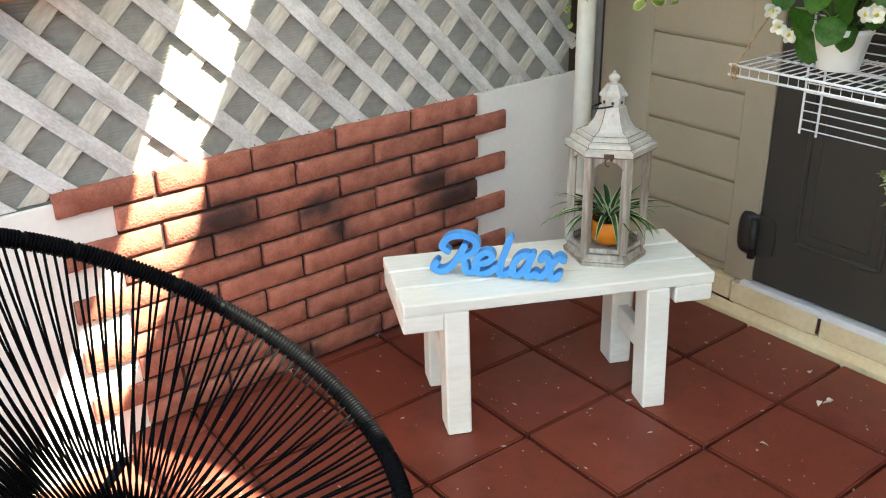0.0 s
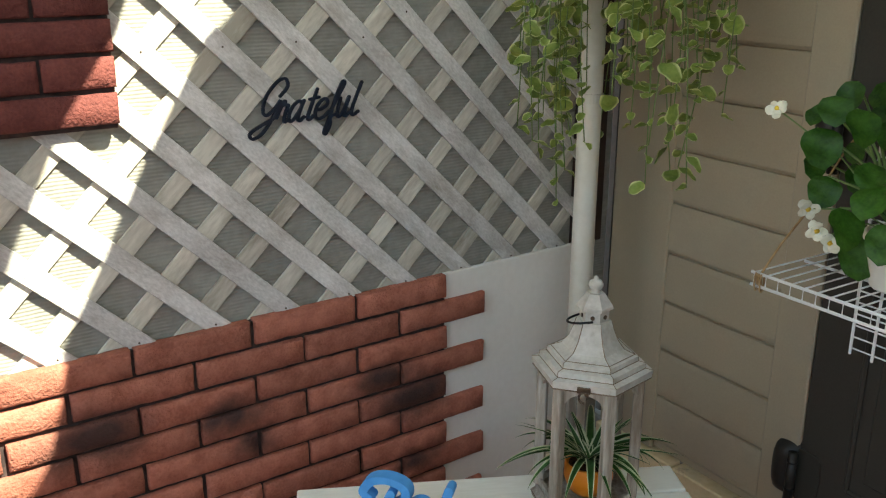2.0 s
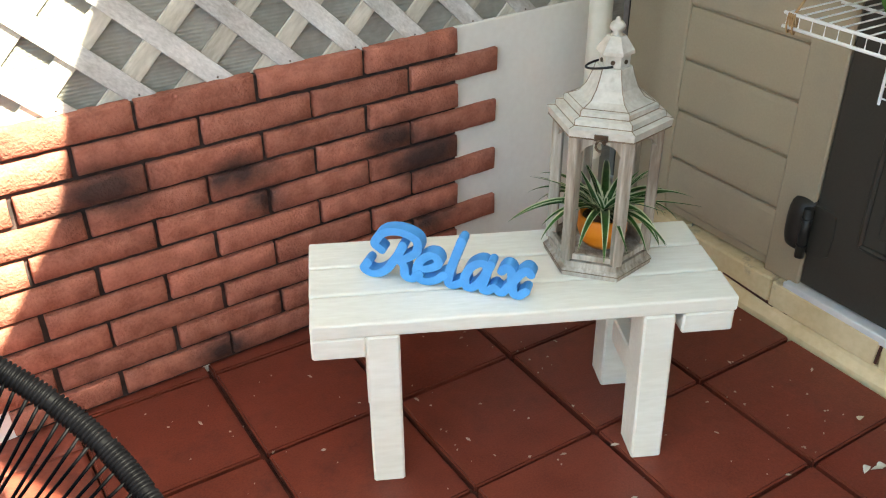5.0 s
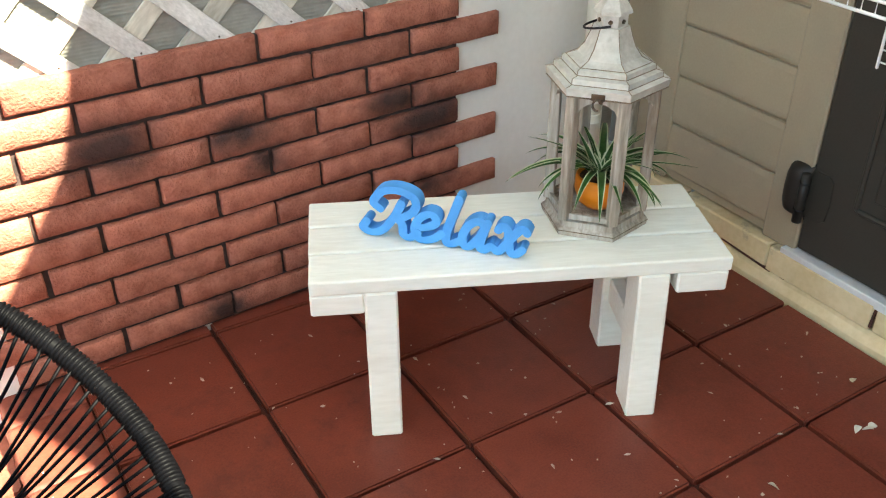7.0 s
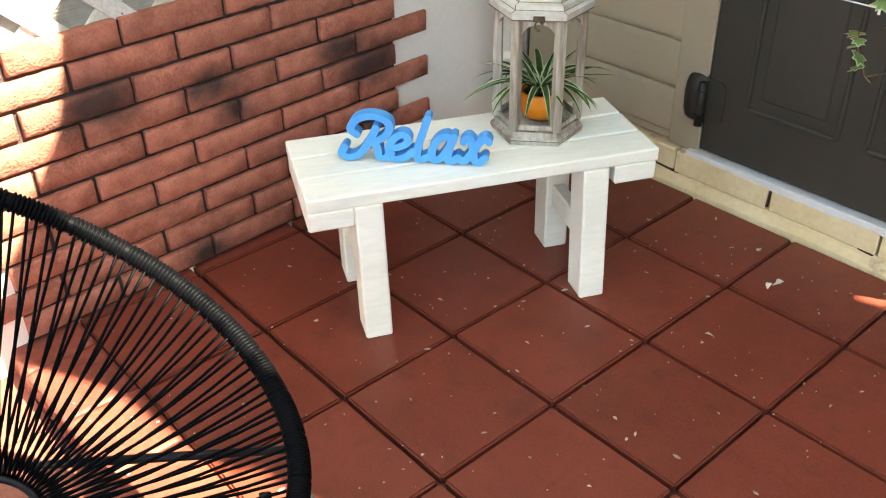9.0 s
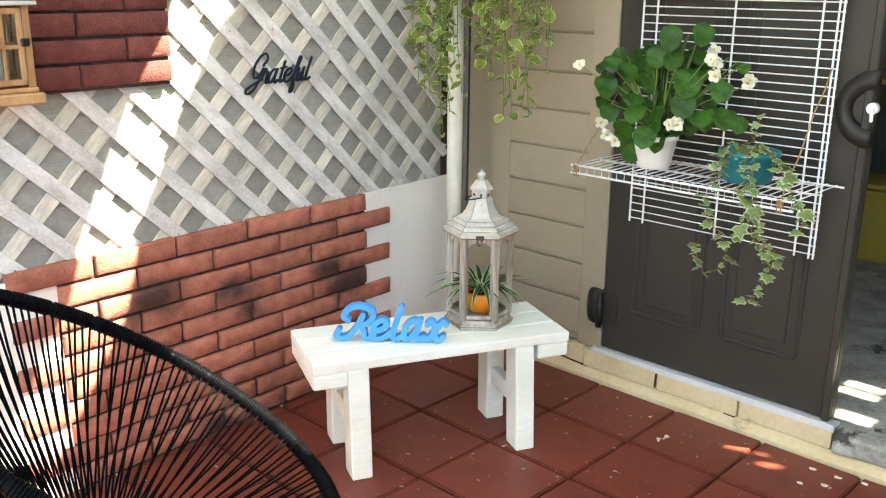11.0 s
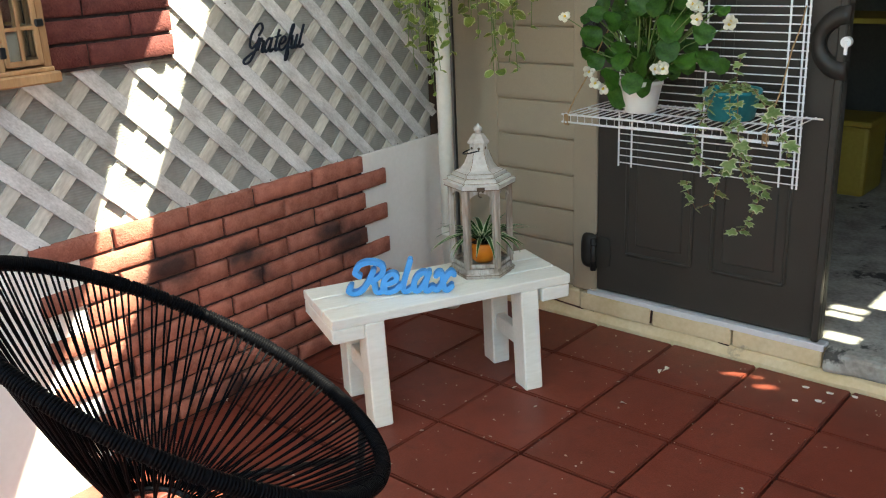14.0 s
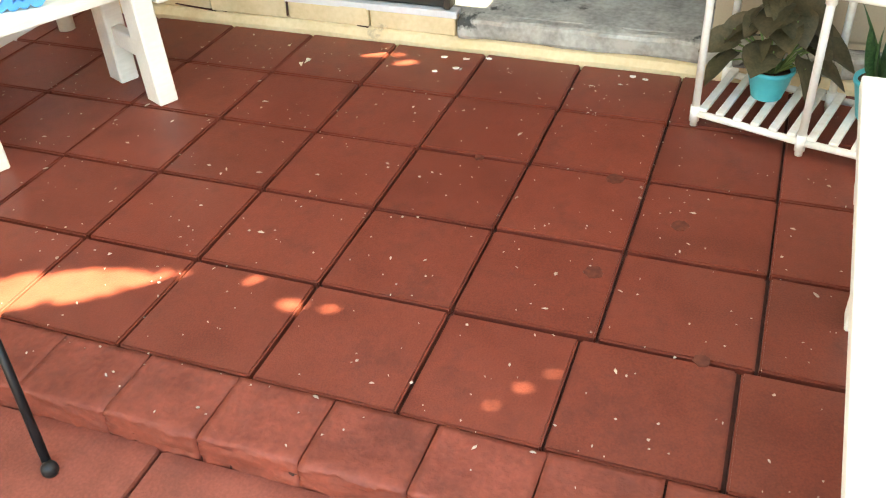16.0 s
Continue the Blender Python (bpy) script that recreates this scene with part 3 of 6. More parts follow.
def slat_set(z0, z1, x0, x1, sign, y, phase, step=0.156, width=0.041):
    """Slanting slats clipped to the panel x0..x1, z0..z1. sign 1 rises to the right, -1 falls; ends are cut level."""
    full_h = z1 - z0
    half = width / 2 * math.sqrt(1 + LEAN * LEAN)          # half the slat's width, measured level
    n0, n1 = int((x0 - LEAN * full_h - 0.3) / step) - 1, int((x1 + LEAN * full_h + 0.3) / step) + 2
    for k in range(n0, n1):
        xb = phase + k * step                      # where the slat's middle line crosses z0
        H, base = full_h, 0.0
        if z1 == SEAM:
            H = seam_at(xb + sign * LEAN * full_h) - z0
        else:
            base = seam_at(xb) - z0
        if sign > 0:
            lo, hi = max(base, (x0 - xb) / LEAN), min(H, (x1 - xb) / LEAN)
        else:
            lo, hi = max(base, (xb - x1) / LEAN), min(H, (xb - x0) / LEAN)
        if hi - lo < 0.03:
            continue
        mid = (lo + hi) / 2
        t = 0.0065
        bm = bmesh.new()
        vs = []
        for yy in (0, -t):
            for h, s in ((lo, -1), (lo, 1), (hi, 1), (hi, -1)):
                px = sign * LEAN * (h - mid) + s * half
                pz = h - mid
                edge = xb + sign * LEAN * mid + px
                if edge > x1:                              # trim at the side of the panel
                    pz -= (edge - x1) * (1 if h == hi else -1) * 0.5
                    px -= edge - x1
                vs.append(bm.verts.new((px, yy, pz)))
        for f in ((0, 1, 2, 3), (7, 6, 5, 4), (0, 4, 5, 1), (1, 5, 6, 2), (2, 6, 7, 3), (3, 7, 4, 0)):
            bm.faces.new([vs[i] for i in f])
        bmesh.ops.bevel(bm, geom=bm.edges[:], offset=0.0012, segments=1, affect='EDGES')
        # build along its own length so that the grain follows the slat
        ang = math.atan2(1, sign * LEAN)
        bmesh.ops.rotate(bm, cent=(0, 0, 0), matrix=Matrix.Rotation(ang, 3, 'Y'), verts=bm.verts)
        ob = part("slat", bm, M_SLAT if y < 0.003 else M_SLAT_BACK, wall_n)
        ob.matrix_local = Matrix.Translation((xb + sign * LEAN * mid + random.uniform(-.0025, .0025), y + random.uniform(-.0005, .0), z0 + mid)) @ Matrix.Rotation(-ang + random.uniform(-.004, .004), 4, 'Y')
        nails = bmesh.new()
        for h in (lo + 0.025, hi - 0.03, mid):
            px, pz = sign * LEAN * (h - mid), h - mid
            rod((px, -t + 0.0005, pz), (px, -t - 0.0009, pz), 0.0022, nails, 6)
        bmesh.ops.rotate(nails, cent=(0, 0, 0), matrix=Matrix.Rotation(ang, 3, 'Y'), verts=nails.verts)
        if y < 0.003:
            part("nail_heads", nails, M_BRONZE, ob)
        else:
            nails.free()


slat_set(0.63, SEAM, -3.2, -0.01, -1, 0.0, -0.070)      # lower panel, front layer
slat_set(0.63, SEAM, -3.2, -0.01, 1, 0.0075, -0.161)                # lower panel, back layer
slat_set(SEAM, 2.04, -3.2, -0.01, 1, 0.000, -0.016)                # upper panel, front layer
slat_set(SEAM, 2.04, -3.2, -0.01, -1, 0.0075, -0.045)               # upper panel, back layer

SOOT = [((1.655, 2.06, 0.43), 0.11), ((1.73, 2.07, 0.365), 0.145), ((1.255, 2.05, 0.45), 0.095), ((1.305, 2.05, 0.37), 0.09),
        ((0.985, 2.03, 0.49), 0.14), ((1.165, 2.04, 0.04), 0.09), ((1.75, 2.07, 0.19), 0.08)]
M_BRICK = brick_material("red_brick_face", (0.285, 0.095, 0.060), (0.445, 0.165, 0.110), SOOT)
M_BRICK2 = brick_material("dark_red_brick_face", (0.125, 0.034, 0.028), (0.195, 0.058, 0.046), [])
brick_meshes = {}


def brick_mesh(length, height, material, variant):
    """A brick slip with uneven edges and a bulging, pitted face."""
    key = (round(length, 3), round(height, 3), material.name, variant)
    if key not in brick_meshes:
        nx, nz, e = max(5, int(length / 0.018)), 4, 0.0045
        seed = len(brick_meshes) * 7.3
        bm = bmesh.new()
        grid = []
        for i in range(nx + 1):
            col = []
            for k in range(nz + 1):
                fx = 0.0035 / length if i == 1 else 1 - 0.0035 / length if i == nx - 1 else i / nx
                x, z = -length / 2 + length * fx, -height / 2 + height * (0, 0.065, 0.5, 0.935, 1)[k]
                rimmed = i in (0, nx) or k in (0, nz)
                wob = noise.noise((x * 45 + seed, z * 45, 1.7))
                if k in (0, nz):
                    z += 0.0022 * noise.noise((x * 60 + seed, k, 5.0))
                if i in (0, nx):
                    x += 0.0018 * noise.noise((z * 70 + seed, i, 9.0))
                col.append(bm.verts.new((x, -0.0075 - 0.0020 * wob + (e if rimmed else 0) * 0.8, z)))
            grid.append(col)
        for i in range(nx):
            for k in range(nz):
                bm.faces.new((grid[i][k], grid[i + 1][k], grid[i + 1][k + 1], grid[i][k + 1]))
        border = [grid[i][0] for i in range(nx + 1)] + [grid[nx][k] for k in range(1, nz + 1)] + [grid[i][nz] for i in range(nx - 1, -1, -1)] + [grid[0][k] for k in range(nz - 1, 0, -1)]
        back = [bm.verts.new((v.co.x * 1.004, 0.0165, v.co.z * 1.01)) for v in border]
        n = len(border)
        for k in range(n):
            bm.faces.new((border[k], border[(k + 1) % n], back[(k + 1) % n], back[k]))
        brick_meshes[key] = mesh_of(bm, "brick", material, True)
    return brick_meshes[key]


def lay_row(parent, x0, x1, first, z, pitch, material, joint=0.010, course=0.0655, length=0.2525, y=-0.020):
    """One course from x1 leftwards to x0; its first upright joint lies at first."""
    cuts, j = [x1], first
    while j > x0 + 0.02:
        cuts.append(j)
        j -= length
    cuts.append(x0)
    for a, b in zip(cuts, cuts[1:]):
        L = a - b - joint
        ob = part("brick", brick_mesh(L, course - joint, material, random.randrange(3)), material, parent)
        ob.matrix_local = pose((a + b) / 2 + random.uniform(-.0015, .0015), y + random.uniform(-.0015, .0015), z - (course - joint) / 2 + random.uniform(-.001, .001), random.uniform(-.8, .8), random.uniform(-.4, .4), random.uniform(-.4, .4))


# lower brick panel
low_panel = thing("brick_panel", WALL, "red brick-faced wall panel with dark mortar and sooty marks, toothed ends", "brick panel", "", "structure")
bm = bmesh.new()
TOP, COURSE = 0.650, 0.0648
box((1.098, 0.014, 0.645), (-1.010, -0.007, TOP - 0.004 - 0.3225), bm=bm)
for i in range(10):
    zc = TOP - i * COURSE - 0.0055 - (COURSE - 0.010) / 2 + 0.0055
    if i % 2:
        box((0.13, 0.014, COURSE - 0.014), (-0.405, -0.007, zc), bm=bm)
    else:
        box((0.14, 0.014, COURSE - 0.014), (-1.615, -0.007, zc), bm=bm)
part("mortar_bed", bm, M_MORTAR, low_panel, "dark mortar")
for i in range(10):
    z = TOP - i * COURSE
    if i % 2 == 0:
        lay_row(low_panel, -1.69, -0.456, -0.708, z, COURSE, M_BRICK, course=COURSE, length=0.2495)
    else:
        lay_row(low_panel, -1.565, -0.339, -0.592, z, COURSE, M_BRICK, course=COURSE, length=0.2480)

# upper brick panel
up_panel = thing("brick_panel", WALL, "dark red brick-faced wall panel fixed on the lattice", "brick panel", "", "structure")
bm = box((1.1, 0.016, 0.566), (-1.186 - 0.55, -0.012, 1.362), 0.002)
part("mortar_bed", bm, M_MORTAR, up_panel, "dark mortar")
for i in range(9):
    lay_row(up_panel, -2.28, -1.181, -1.444 if i % 2 == 0 else -1.311, 1.645 - i * 0.0627, 0.0627, M_BRICK2, course=0.0627, length=0.2535, joint=0.008, y=-0.024)

# ---------- shed ----------
bm = bmesh.new()
box((0.06, 0.66, 1.98), (SHED_X + 0.034, 1.76, 1.10), bm=bm)           # beside the door
box((0.06, 1.80, 1.98), (SHED_X + 0.034, -1.06, 1.10), bm=bm)          # past the doorway
box((0.06, 4.1, 0.50), (SHED_X + 0.034, 0.09, 2.22), bm=bm)             # above the door
shed_wall = setting("wall_east", bm, M_SHED, "beige resin shed wall with moulded siding")
bm = box((0.014, 0.098, 1.97), (SHED_X - 0.004, 1.490, 1.09), 0.004)
part("trim", bm, M_SHED, shed_wall)
part("trim", box((0.014, 0.205, 1.97), (SHED_X - 0.004, 1.984, 1.09), 0.006, segments=2), M_SHED, shed_wall)
part("trim", box((0.016, 3.9, 0.07), (SHED_X - 0.005, 0.1, 2.005), 0.004), M_SHED, shed_wall)


def lap_panel():
    """One moulded board of siding: its face leans out to a rounded lower edge."""
    bm = bmesh.new()
    prof = [(0.004, 0.132), (-0.002, 0.130), (-0.0045, 0.116), (-0.0075, 0.022), (-0.0060, 0.010), (-0.0015, 0.003), (0.004, 0.0)]
    A = [bm.verts.new((x, -0.1715, z)) for x, z in prof]
    B = [bm.verts.new((x, 0.1715, z)) for x, z in prof]
    for k in range(len(prof) - 1):
        bm.faces.new((A[k], A[k + 1], B[k + 1], B[k]))
    bm.faces.new(A[::-1])
    bm.faces.new(B)
    return mesh_of(bm, "panel", M_SHED)


lap = lap_panel()
for i in range(14):
    part("panel", lap, M_SHED, shed_wall).matrix_local = Matrix.Translation((SHED_X, 1.7105, 0.1305 + i * 0.1325))
lap2 = lap.copy()
lap2.transform(Matrix.Diagonal((1, 4.56, 1, 1)))
for i in range(14):
    part("panel", lap2, M_SHED, shed_wall).matrix_local = Matrix.Translation((SHED_X, -0.99, 0.127 + i * 0.1308))
# raised triangle mouldings under the eave
for y in (1.92, 1.62):
    bm = bmesh.new()
    tri = [(y - 0.10, 2.05), (y + 0.10, 2.05), (y - 0.10, 2.16)]
    a = [bm.verts.new((SHED_X - 0.012, p, q)) for p, q in tri]
    b = [bm.verts.new((SHED_X + 0.004, p, q)) for p, q in tri]
    bm.faces.new(a)
    for k in range(3):
        bm.faces.new((a[k], a[(k + 1) % 3], b[(k + 1) % 3], b[k]))
    part("moulding", bm, M_SHED, shed_wall)
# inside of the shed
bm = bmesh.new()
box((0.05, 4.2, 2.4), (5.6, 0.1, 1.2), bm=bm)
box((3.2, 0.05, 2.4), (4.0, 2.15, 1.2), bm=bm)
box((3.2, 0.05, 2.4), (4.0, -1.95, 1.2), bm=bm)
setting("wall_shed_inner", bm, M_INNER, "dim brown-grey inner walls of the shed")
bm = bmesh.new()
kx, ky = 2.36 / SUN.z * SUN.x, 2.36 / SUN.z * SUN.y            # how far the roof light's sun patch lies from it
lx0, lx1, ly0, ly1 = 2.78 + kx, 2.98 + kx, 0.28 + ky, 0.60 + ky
# ceiling runs past the shed to block sun; small slots added for sun flecks
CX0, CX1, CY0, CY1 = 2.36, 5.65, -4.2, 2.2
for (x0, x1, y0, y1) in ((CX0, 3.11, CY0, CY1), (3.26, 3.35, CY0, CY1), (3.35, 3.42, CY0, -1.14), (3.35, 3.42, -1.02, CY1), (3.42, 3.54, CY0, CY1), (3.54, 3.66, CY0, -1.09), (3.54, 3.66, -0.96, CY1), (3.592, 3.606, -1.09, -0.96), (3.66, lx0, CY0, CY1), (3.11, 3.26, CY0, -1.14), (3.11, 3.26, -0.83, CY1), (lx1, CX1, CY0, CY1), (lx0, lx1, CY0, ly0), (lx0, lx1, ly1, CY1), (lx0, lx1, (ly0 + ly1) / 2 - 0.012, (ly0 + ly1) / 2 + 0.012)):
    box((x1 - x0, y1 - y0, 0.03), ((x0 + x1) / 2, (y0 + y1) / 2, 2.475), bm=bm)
setting("ceiling", bm, M_INNER, "dark shed ceiling with roof light and slots added for sun patches")
bm = box((3.3, 4.1, 0.10), (SHED_X + 0.012 + 1.65, 0.1, 0.052), 0.004)
setting("floor_shed", bm, M_CONCRETE, "stained grey concrete shed floor with black patches")

# curb under the shed: a sloped footing and painted edge bricks
bm = bmesh.new()
prof = [(SHED_X + 0.03, -0.03), (2.330, -0.03), (2.332, 0.008), (2.344, 0.028), (2.356, 0.036), (SHED_X + 0.03, 0.036)]
A = [bm.verts.new((x, -1.9, z)) for x, z in prof]
B = [bm.verts.new((x, 2.11, z)) for x, z in prof]
for k in range(len(prof)):
    bm.faces.new((A[k], A[(k + 1) % 6], B[(k + 1) % 6], B[k]))
bm.faces.new(A[::-1])
bm.faces.new(B)
bmesh.ops.subdivide_edges(bm, edges=[e for e in bm.edges if abs((e.verts[0].co - e.verts[1].co).y) > 1], cuts=90)
for v in bm.verts:
    v.co.x += 0.006 * noise.noise((v.co.y * 5, v.co.z * 30, 0)) - 0.002
    v.co.z += 0.004 * noise.noise((v.co.y * 7, 3, v.co.x * 20))
curb = setting("curb", bm, M_CURB, "pale yellow painted curb with flaking chipped edge")
for y, z, w, h in ((1.56, 0.040, 0.16, 0.006), (1.46, 0.038, 0.05, 0.005), (1.20, 0.070, 0.006, 0.05), (0.93, 0.036, 0.04, 0.005)):
    part("crack", box((0.008, w, h), (2.3505 if z < 0.05 else SHED_X - 0.0275, y, z), 0.0015, turn=Matrix.Rotation(radians(4), 4, 'X')), M_GROUT, curb, "dark crack in the paint")
bm_e = box((0.05, 0.29, 0.066), (0, 0, 0), 0.004)
edge_brick = mesh_of(bm_e, "brick", M_CURB)
for i in range(5):
    y = 2.09 - 0.15 - i * 0.296
    ob = part("brick", edge_brick, M_CURB, curb)
    ob.matrix_local = pose(SHED_X - 0.004 + random.uniform(-.003, .003), y, 0.069, 0, random.uniform(-1, 1), random.uniform(-1, 1))
bm = box((0.06, 2.5, 0.068), (SHED_X - 0.006, -0.645, 0.068), 0.014, segments=2)
bmesh.ops.subdivide_edges(bm, edges=[e for e in bm.edges if abs((e.verts[0].co - e.verts[1].co).y) > 1], cuts=60)
for v in bm.verts:
    v.co.x += 0.012 * noise.noise((v.co.y * 6, v.co.z * 20, 4))
    v.co.z += 0.008 * noise.noise((v.co.y * 8, 1, v.co.x * 30))
setting("door_sill", bm, M_CONCRETE, "rough worn concrete sill of the doorway")
bm = box((0.045, 0.86, 0.012), (SHED_X - 0.004, 1.035, 0.108), 0.002)
box((0.010, 0.86, 0.022), (SHED_X - 0.024, 1.035, 0.104), 0.002, bm=bm)
setting("threshold", bm, M_ALU, "white aluminium threshold strip under the shed door")

# shed door, closed leaf
door = thing("door_1", pose(SHED_X, 1.440, 0.118), "closed brown-grey panelled resin shed door leaf", "door", "", "structure")
W_, H_ = 0.813, 1.852
bm = bmesh.new()
box((0.035, W_, H_), (0.012, -W_ / 2, H_ / 2), 0.004, bm=bm)
part("leaf", bm, M_DOOR, door)
part("edge_strip", box((0.02, 0.024, H_), (-0.014, -W_ + 0.012, H_ / 2), 0.004), M_DOOR, door)


def moulded(w, h):
    """A sunk field inside a raised bead."""
    bm = bmesh.new()
    for (sy, sz, y, z) in ((w, 0.012, 0, h / 2), (w, 0.012, 0, -h / 2), (0.012, h, w / 2, 0), (0.012, h, -w / 2, 0)):
        box((0.012, sy, sz), (-0.008, y, z), 0.004, bm=bm)
    box((0.010, w - 0.07, h - 0.07), (-0.006, 0, 0), 0.004, bm=bm)
    return bm


for y in (-0.245, -0.565):
    for z, h in ((0.40, 0.48), (0.98, 0.48), (1.545, 0.46)):
        part("field", moulded(0.245, h), M_DOOR, door).matrix_local = Matrix.Translation((0, y, z))


def hinge(z):
    """A bulging wing on the wall, a knuckle, and a thin rounded plate on the door."""
    bm = bmesh.new()
    n, rows = 12, 8
    rings = []
    for k in range(rows + 1):
        f = -1 + 2 * k / rows
        out = 0.062 - 0.012 * abs(f) ** 3
        lift = 0.030 * (1 - abs(f) ** 6) + 0.004
        rings.append([bm.verts.new((-lift * math.sin(math.pi * (0.12 + 0.88 * q / n)) ** 0.5 if q < n else -0.001, out * (1 - q / n) - 0.004, z + f * 0.072)) for q in range(n + 1)])
    for A, B in zip(rings, rings[1:]):
        for q in range(n):
            bm.faces.new((A[q], A[q + 1], B[q + 1], B[q]))
    bm.faces.new(rings[0])
    bm.faces.new(rings[-1][::-1])
    h = part("hinge", bm, M_DARKPLASTIC, door, "dark brown plastic hinge", True)
    plate = bmesh.new()
    edge = [(0.0, -0.062), (-0.045, -0.060), (-0.057, -0.050), (-0.061, 0.0), (-0.057, 0.050), (-0.045, 0.060), (0.0, 0.062)]
    lo_, hi_ = [plate.verts.new((-0.002, y, z + q)) for y, q in edge], [plate.verts.new((-0.010, y * 0.96, z + q * 0.96)) for y, q in edge]
    plate.faces.new(hi_)
    plate.faces.new(lo_[::-1])
    for q in range(len(edge)):
        r = (q + 1) % len(edge)
        plate.faces.new((lo_[q], lo_[r], hi_[r], hi_[q]))
    part("hinge_plate", plate, M_DOOR, h)
    part("knuckle", rod((-0.032, -0.002, z - 0.066), (-0.032, -0.002, z + 0.056), 0.011, sides=14), M_DARKPLASTIC, h, "", True)
    for q in (-0.034, 0.034):
        part("knuckle_ring", rod((-0.032, -0.002, z + q - 0.002), (-0.032, -0.002, z + q + 0.002), 0.0125, sides=14), M_BLACK, h, "", True)


for z in (1.772 - 0.118, 1.025 - 0.118, 0.264 - 0.118):
    hinge(z)
# curved pull handle and lock
bm = bmesh.new()
rings = []
for k in range(17):
    t = radians(86 + 188 * k / 16)
    iy, iz, oy, oz = 0.058, 0.050, 0.098, 0.108
    rings.append([bm.verts.new((x, -0.815 - (iy + (oy - iy) * f) * math.cos(t), 0.918 + (iz + (oz - iz) * f) * math.sin(t))) for x, f in ((-0.004, 0), (-0.030, 0.06), (-0.038, 0.4), (-0.032, 0.92), (-0.004, 1))])
for A, B in zip(rings, rings[1:]):
    for k in range(5):
        bm.faces.new((A[k], A[(k + 1) % 5], B[(k + 1) % 5], B[k]))
bm.faces.new(rings[0])
bm.faces.new(rings[-1][::-1])
handle = part("door_handle", bm, M_DARKPLASTIC, door, "dark brown curved pull handle", True)
lock = part("lock", rod((-0.012, -0.815, 0.922), (-0.030, -0.815, 0.922), 0.015, sides=20), M_ALU, door, "chrome round lock")
part("latch", box((0.006, 0.010, 0.038), (-0.034, -0.818, 0.906), 0.002), M_ALU, lock)

# gutter, fascia and the roof sheets over the patio
bm = bmesh.new()
box((4.2, 0.07, 0.065), (-2.0, -0.02, 2.045), 0.02, bm=bm, segments=2)
gut = setting("gutter", bm, M_FASCIA, "dark brown gutter along the top of the lattice wall")
gut.matrix_world = WALL
bm = box((0.07, 1.0, 0.09), (SHED_X - 0.05, 0, 0), 0.01)
fas = setting("fascia", bm, M_FASCIA, "dark brown sloping barge board of the shed")
fas.matrix_world = pose(0, 1.66, 2.155, -12, 0, 0)

# mostly unseen sheets, cut with a made-up curved gap that shapes the sun band
SLOPE, RISE = 0.14, 2.10


def overhead(p):
    """Where the ray from p to the sun meets the sloping roof."""
    p = Vector(p)
    k = (RISE + SLOPE * (2.1 - p.y) - p.z) / (SUN.z + SLOPE * SUN.y)
    return p + k * SUN


def on_wall(x, z):
    return WALL @ Vector((x, 0, z))


left = [on_wall(x, z) for x, z in ((-0.12, 1.905), (-0.427, 1.749), (-0.568, 1.676), (-0.965, 1.474), (-1.11, 1.375), (-1.175, 1.23), (-1.293, 1.063), (-1.388, 0.868), (-1.488, 0.669), (-1.55, 0.508), (-1.71, 0.24))]
left += [Vector((0.40, 2.0, LOW)), Vector((0.62, 1.62, LOW)), Vector((0.725, 1.342, 0)), Vector((0.862, 1.08, 0)), Vector((0.945, 0.945, 0)), Vector((1.01, 0.865, 0)), Vector((1.086, 0.79, 0))]
right = [on_wall(x, z) for x, z in ((-0.12, 1.905), (-0.311, 1.745), (-0.417, 1.661), (-0.518, 1.602), (-0.643, 1.495), (-0.76, 1.433), (-0.90, 1.312), (-1.01, 1.215), (-1.108, 1.053), (-1.165, 0.959), (-1.243, 0.813), (-1.329, 0.666), (-1.39, 0.43), (-1.643, 0.055))]
right += [Vector((0.76, 1.80, LOW)), Vector((0.84, 1.43, 0)), Vector((0.94, 1.20, 0)), Vector((1.012, 1.04, 0)), Vector((1.058, 0.895, 0)), Vector((1.086, 0.79, 0))]
rg = random.Random(77)


def ragged(edge, first):
    """Uneven edge, jittered for leaf-like shade, along the part of the gap that shines on the floor."""
    out = edge[:first + 1]
    for p, q in zip(edge[first:], edge[first + 1:]):
        for k in range(1, 9):
            out.append(p.lerp(q, k / 8) + (Vector((rg.uniform(-.016, .016), rg.uniform(-.016, .016), 0)) if k < 8 else Vector()))
    return out


left, right = ragged(left, 12), ragged(right, 15)
left, right = [overhead(p) for p in left], [overhead(p) for p in right]


def sheet(outline, holes=()):
    """A thin roof sheet with an outline and small holes added for sun flecks."""
    bm = bmesh.new()
    edges = []
    for loop in (outline, *holes):
        vs = [bm.verts.new(p) for p in loop]
        edges += [bm.edges.new((vs[k], vs[(k + 1) % len(vs)])) for k in range(len(vs))]
    bmesh.ops.triangle_fill(bm, use_beauty=True, use_dissolve=False, edges=edges)
    return bm


def gap_over(x, y, a, b, turn, seed):
    """A ragged opening that lets a fleck of sun fall at x, y on the floor."""
    rr = random.Random(seed)
    pts = []
    for k in range(9):
        t = 2 * math.pi * k / 9
        u, v = a * math.cos(t) * rr.uniform(0.7, 1.2), b * math.sin(t) * rr.uniform(0.7, 1.2)
        pts.append(overhead((x + u * math.cos(turn) - v * math.sin(turn), y + u * math.sin(turn) + v * math.cos(turn), 0)))
    return pts


def on_roof(x, y):
    return Vector((x, y, RISE + SLOPE * (2.1 - y)))


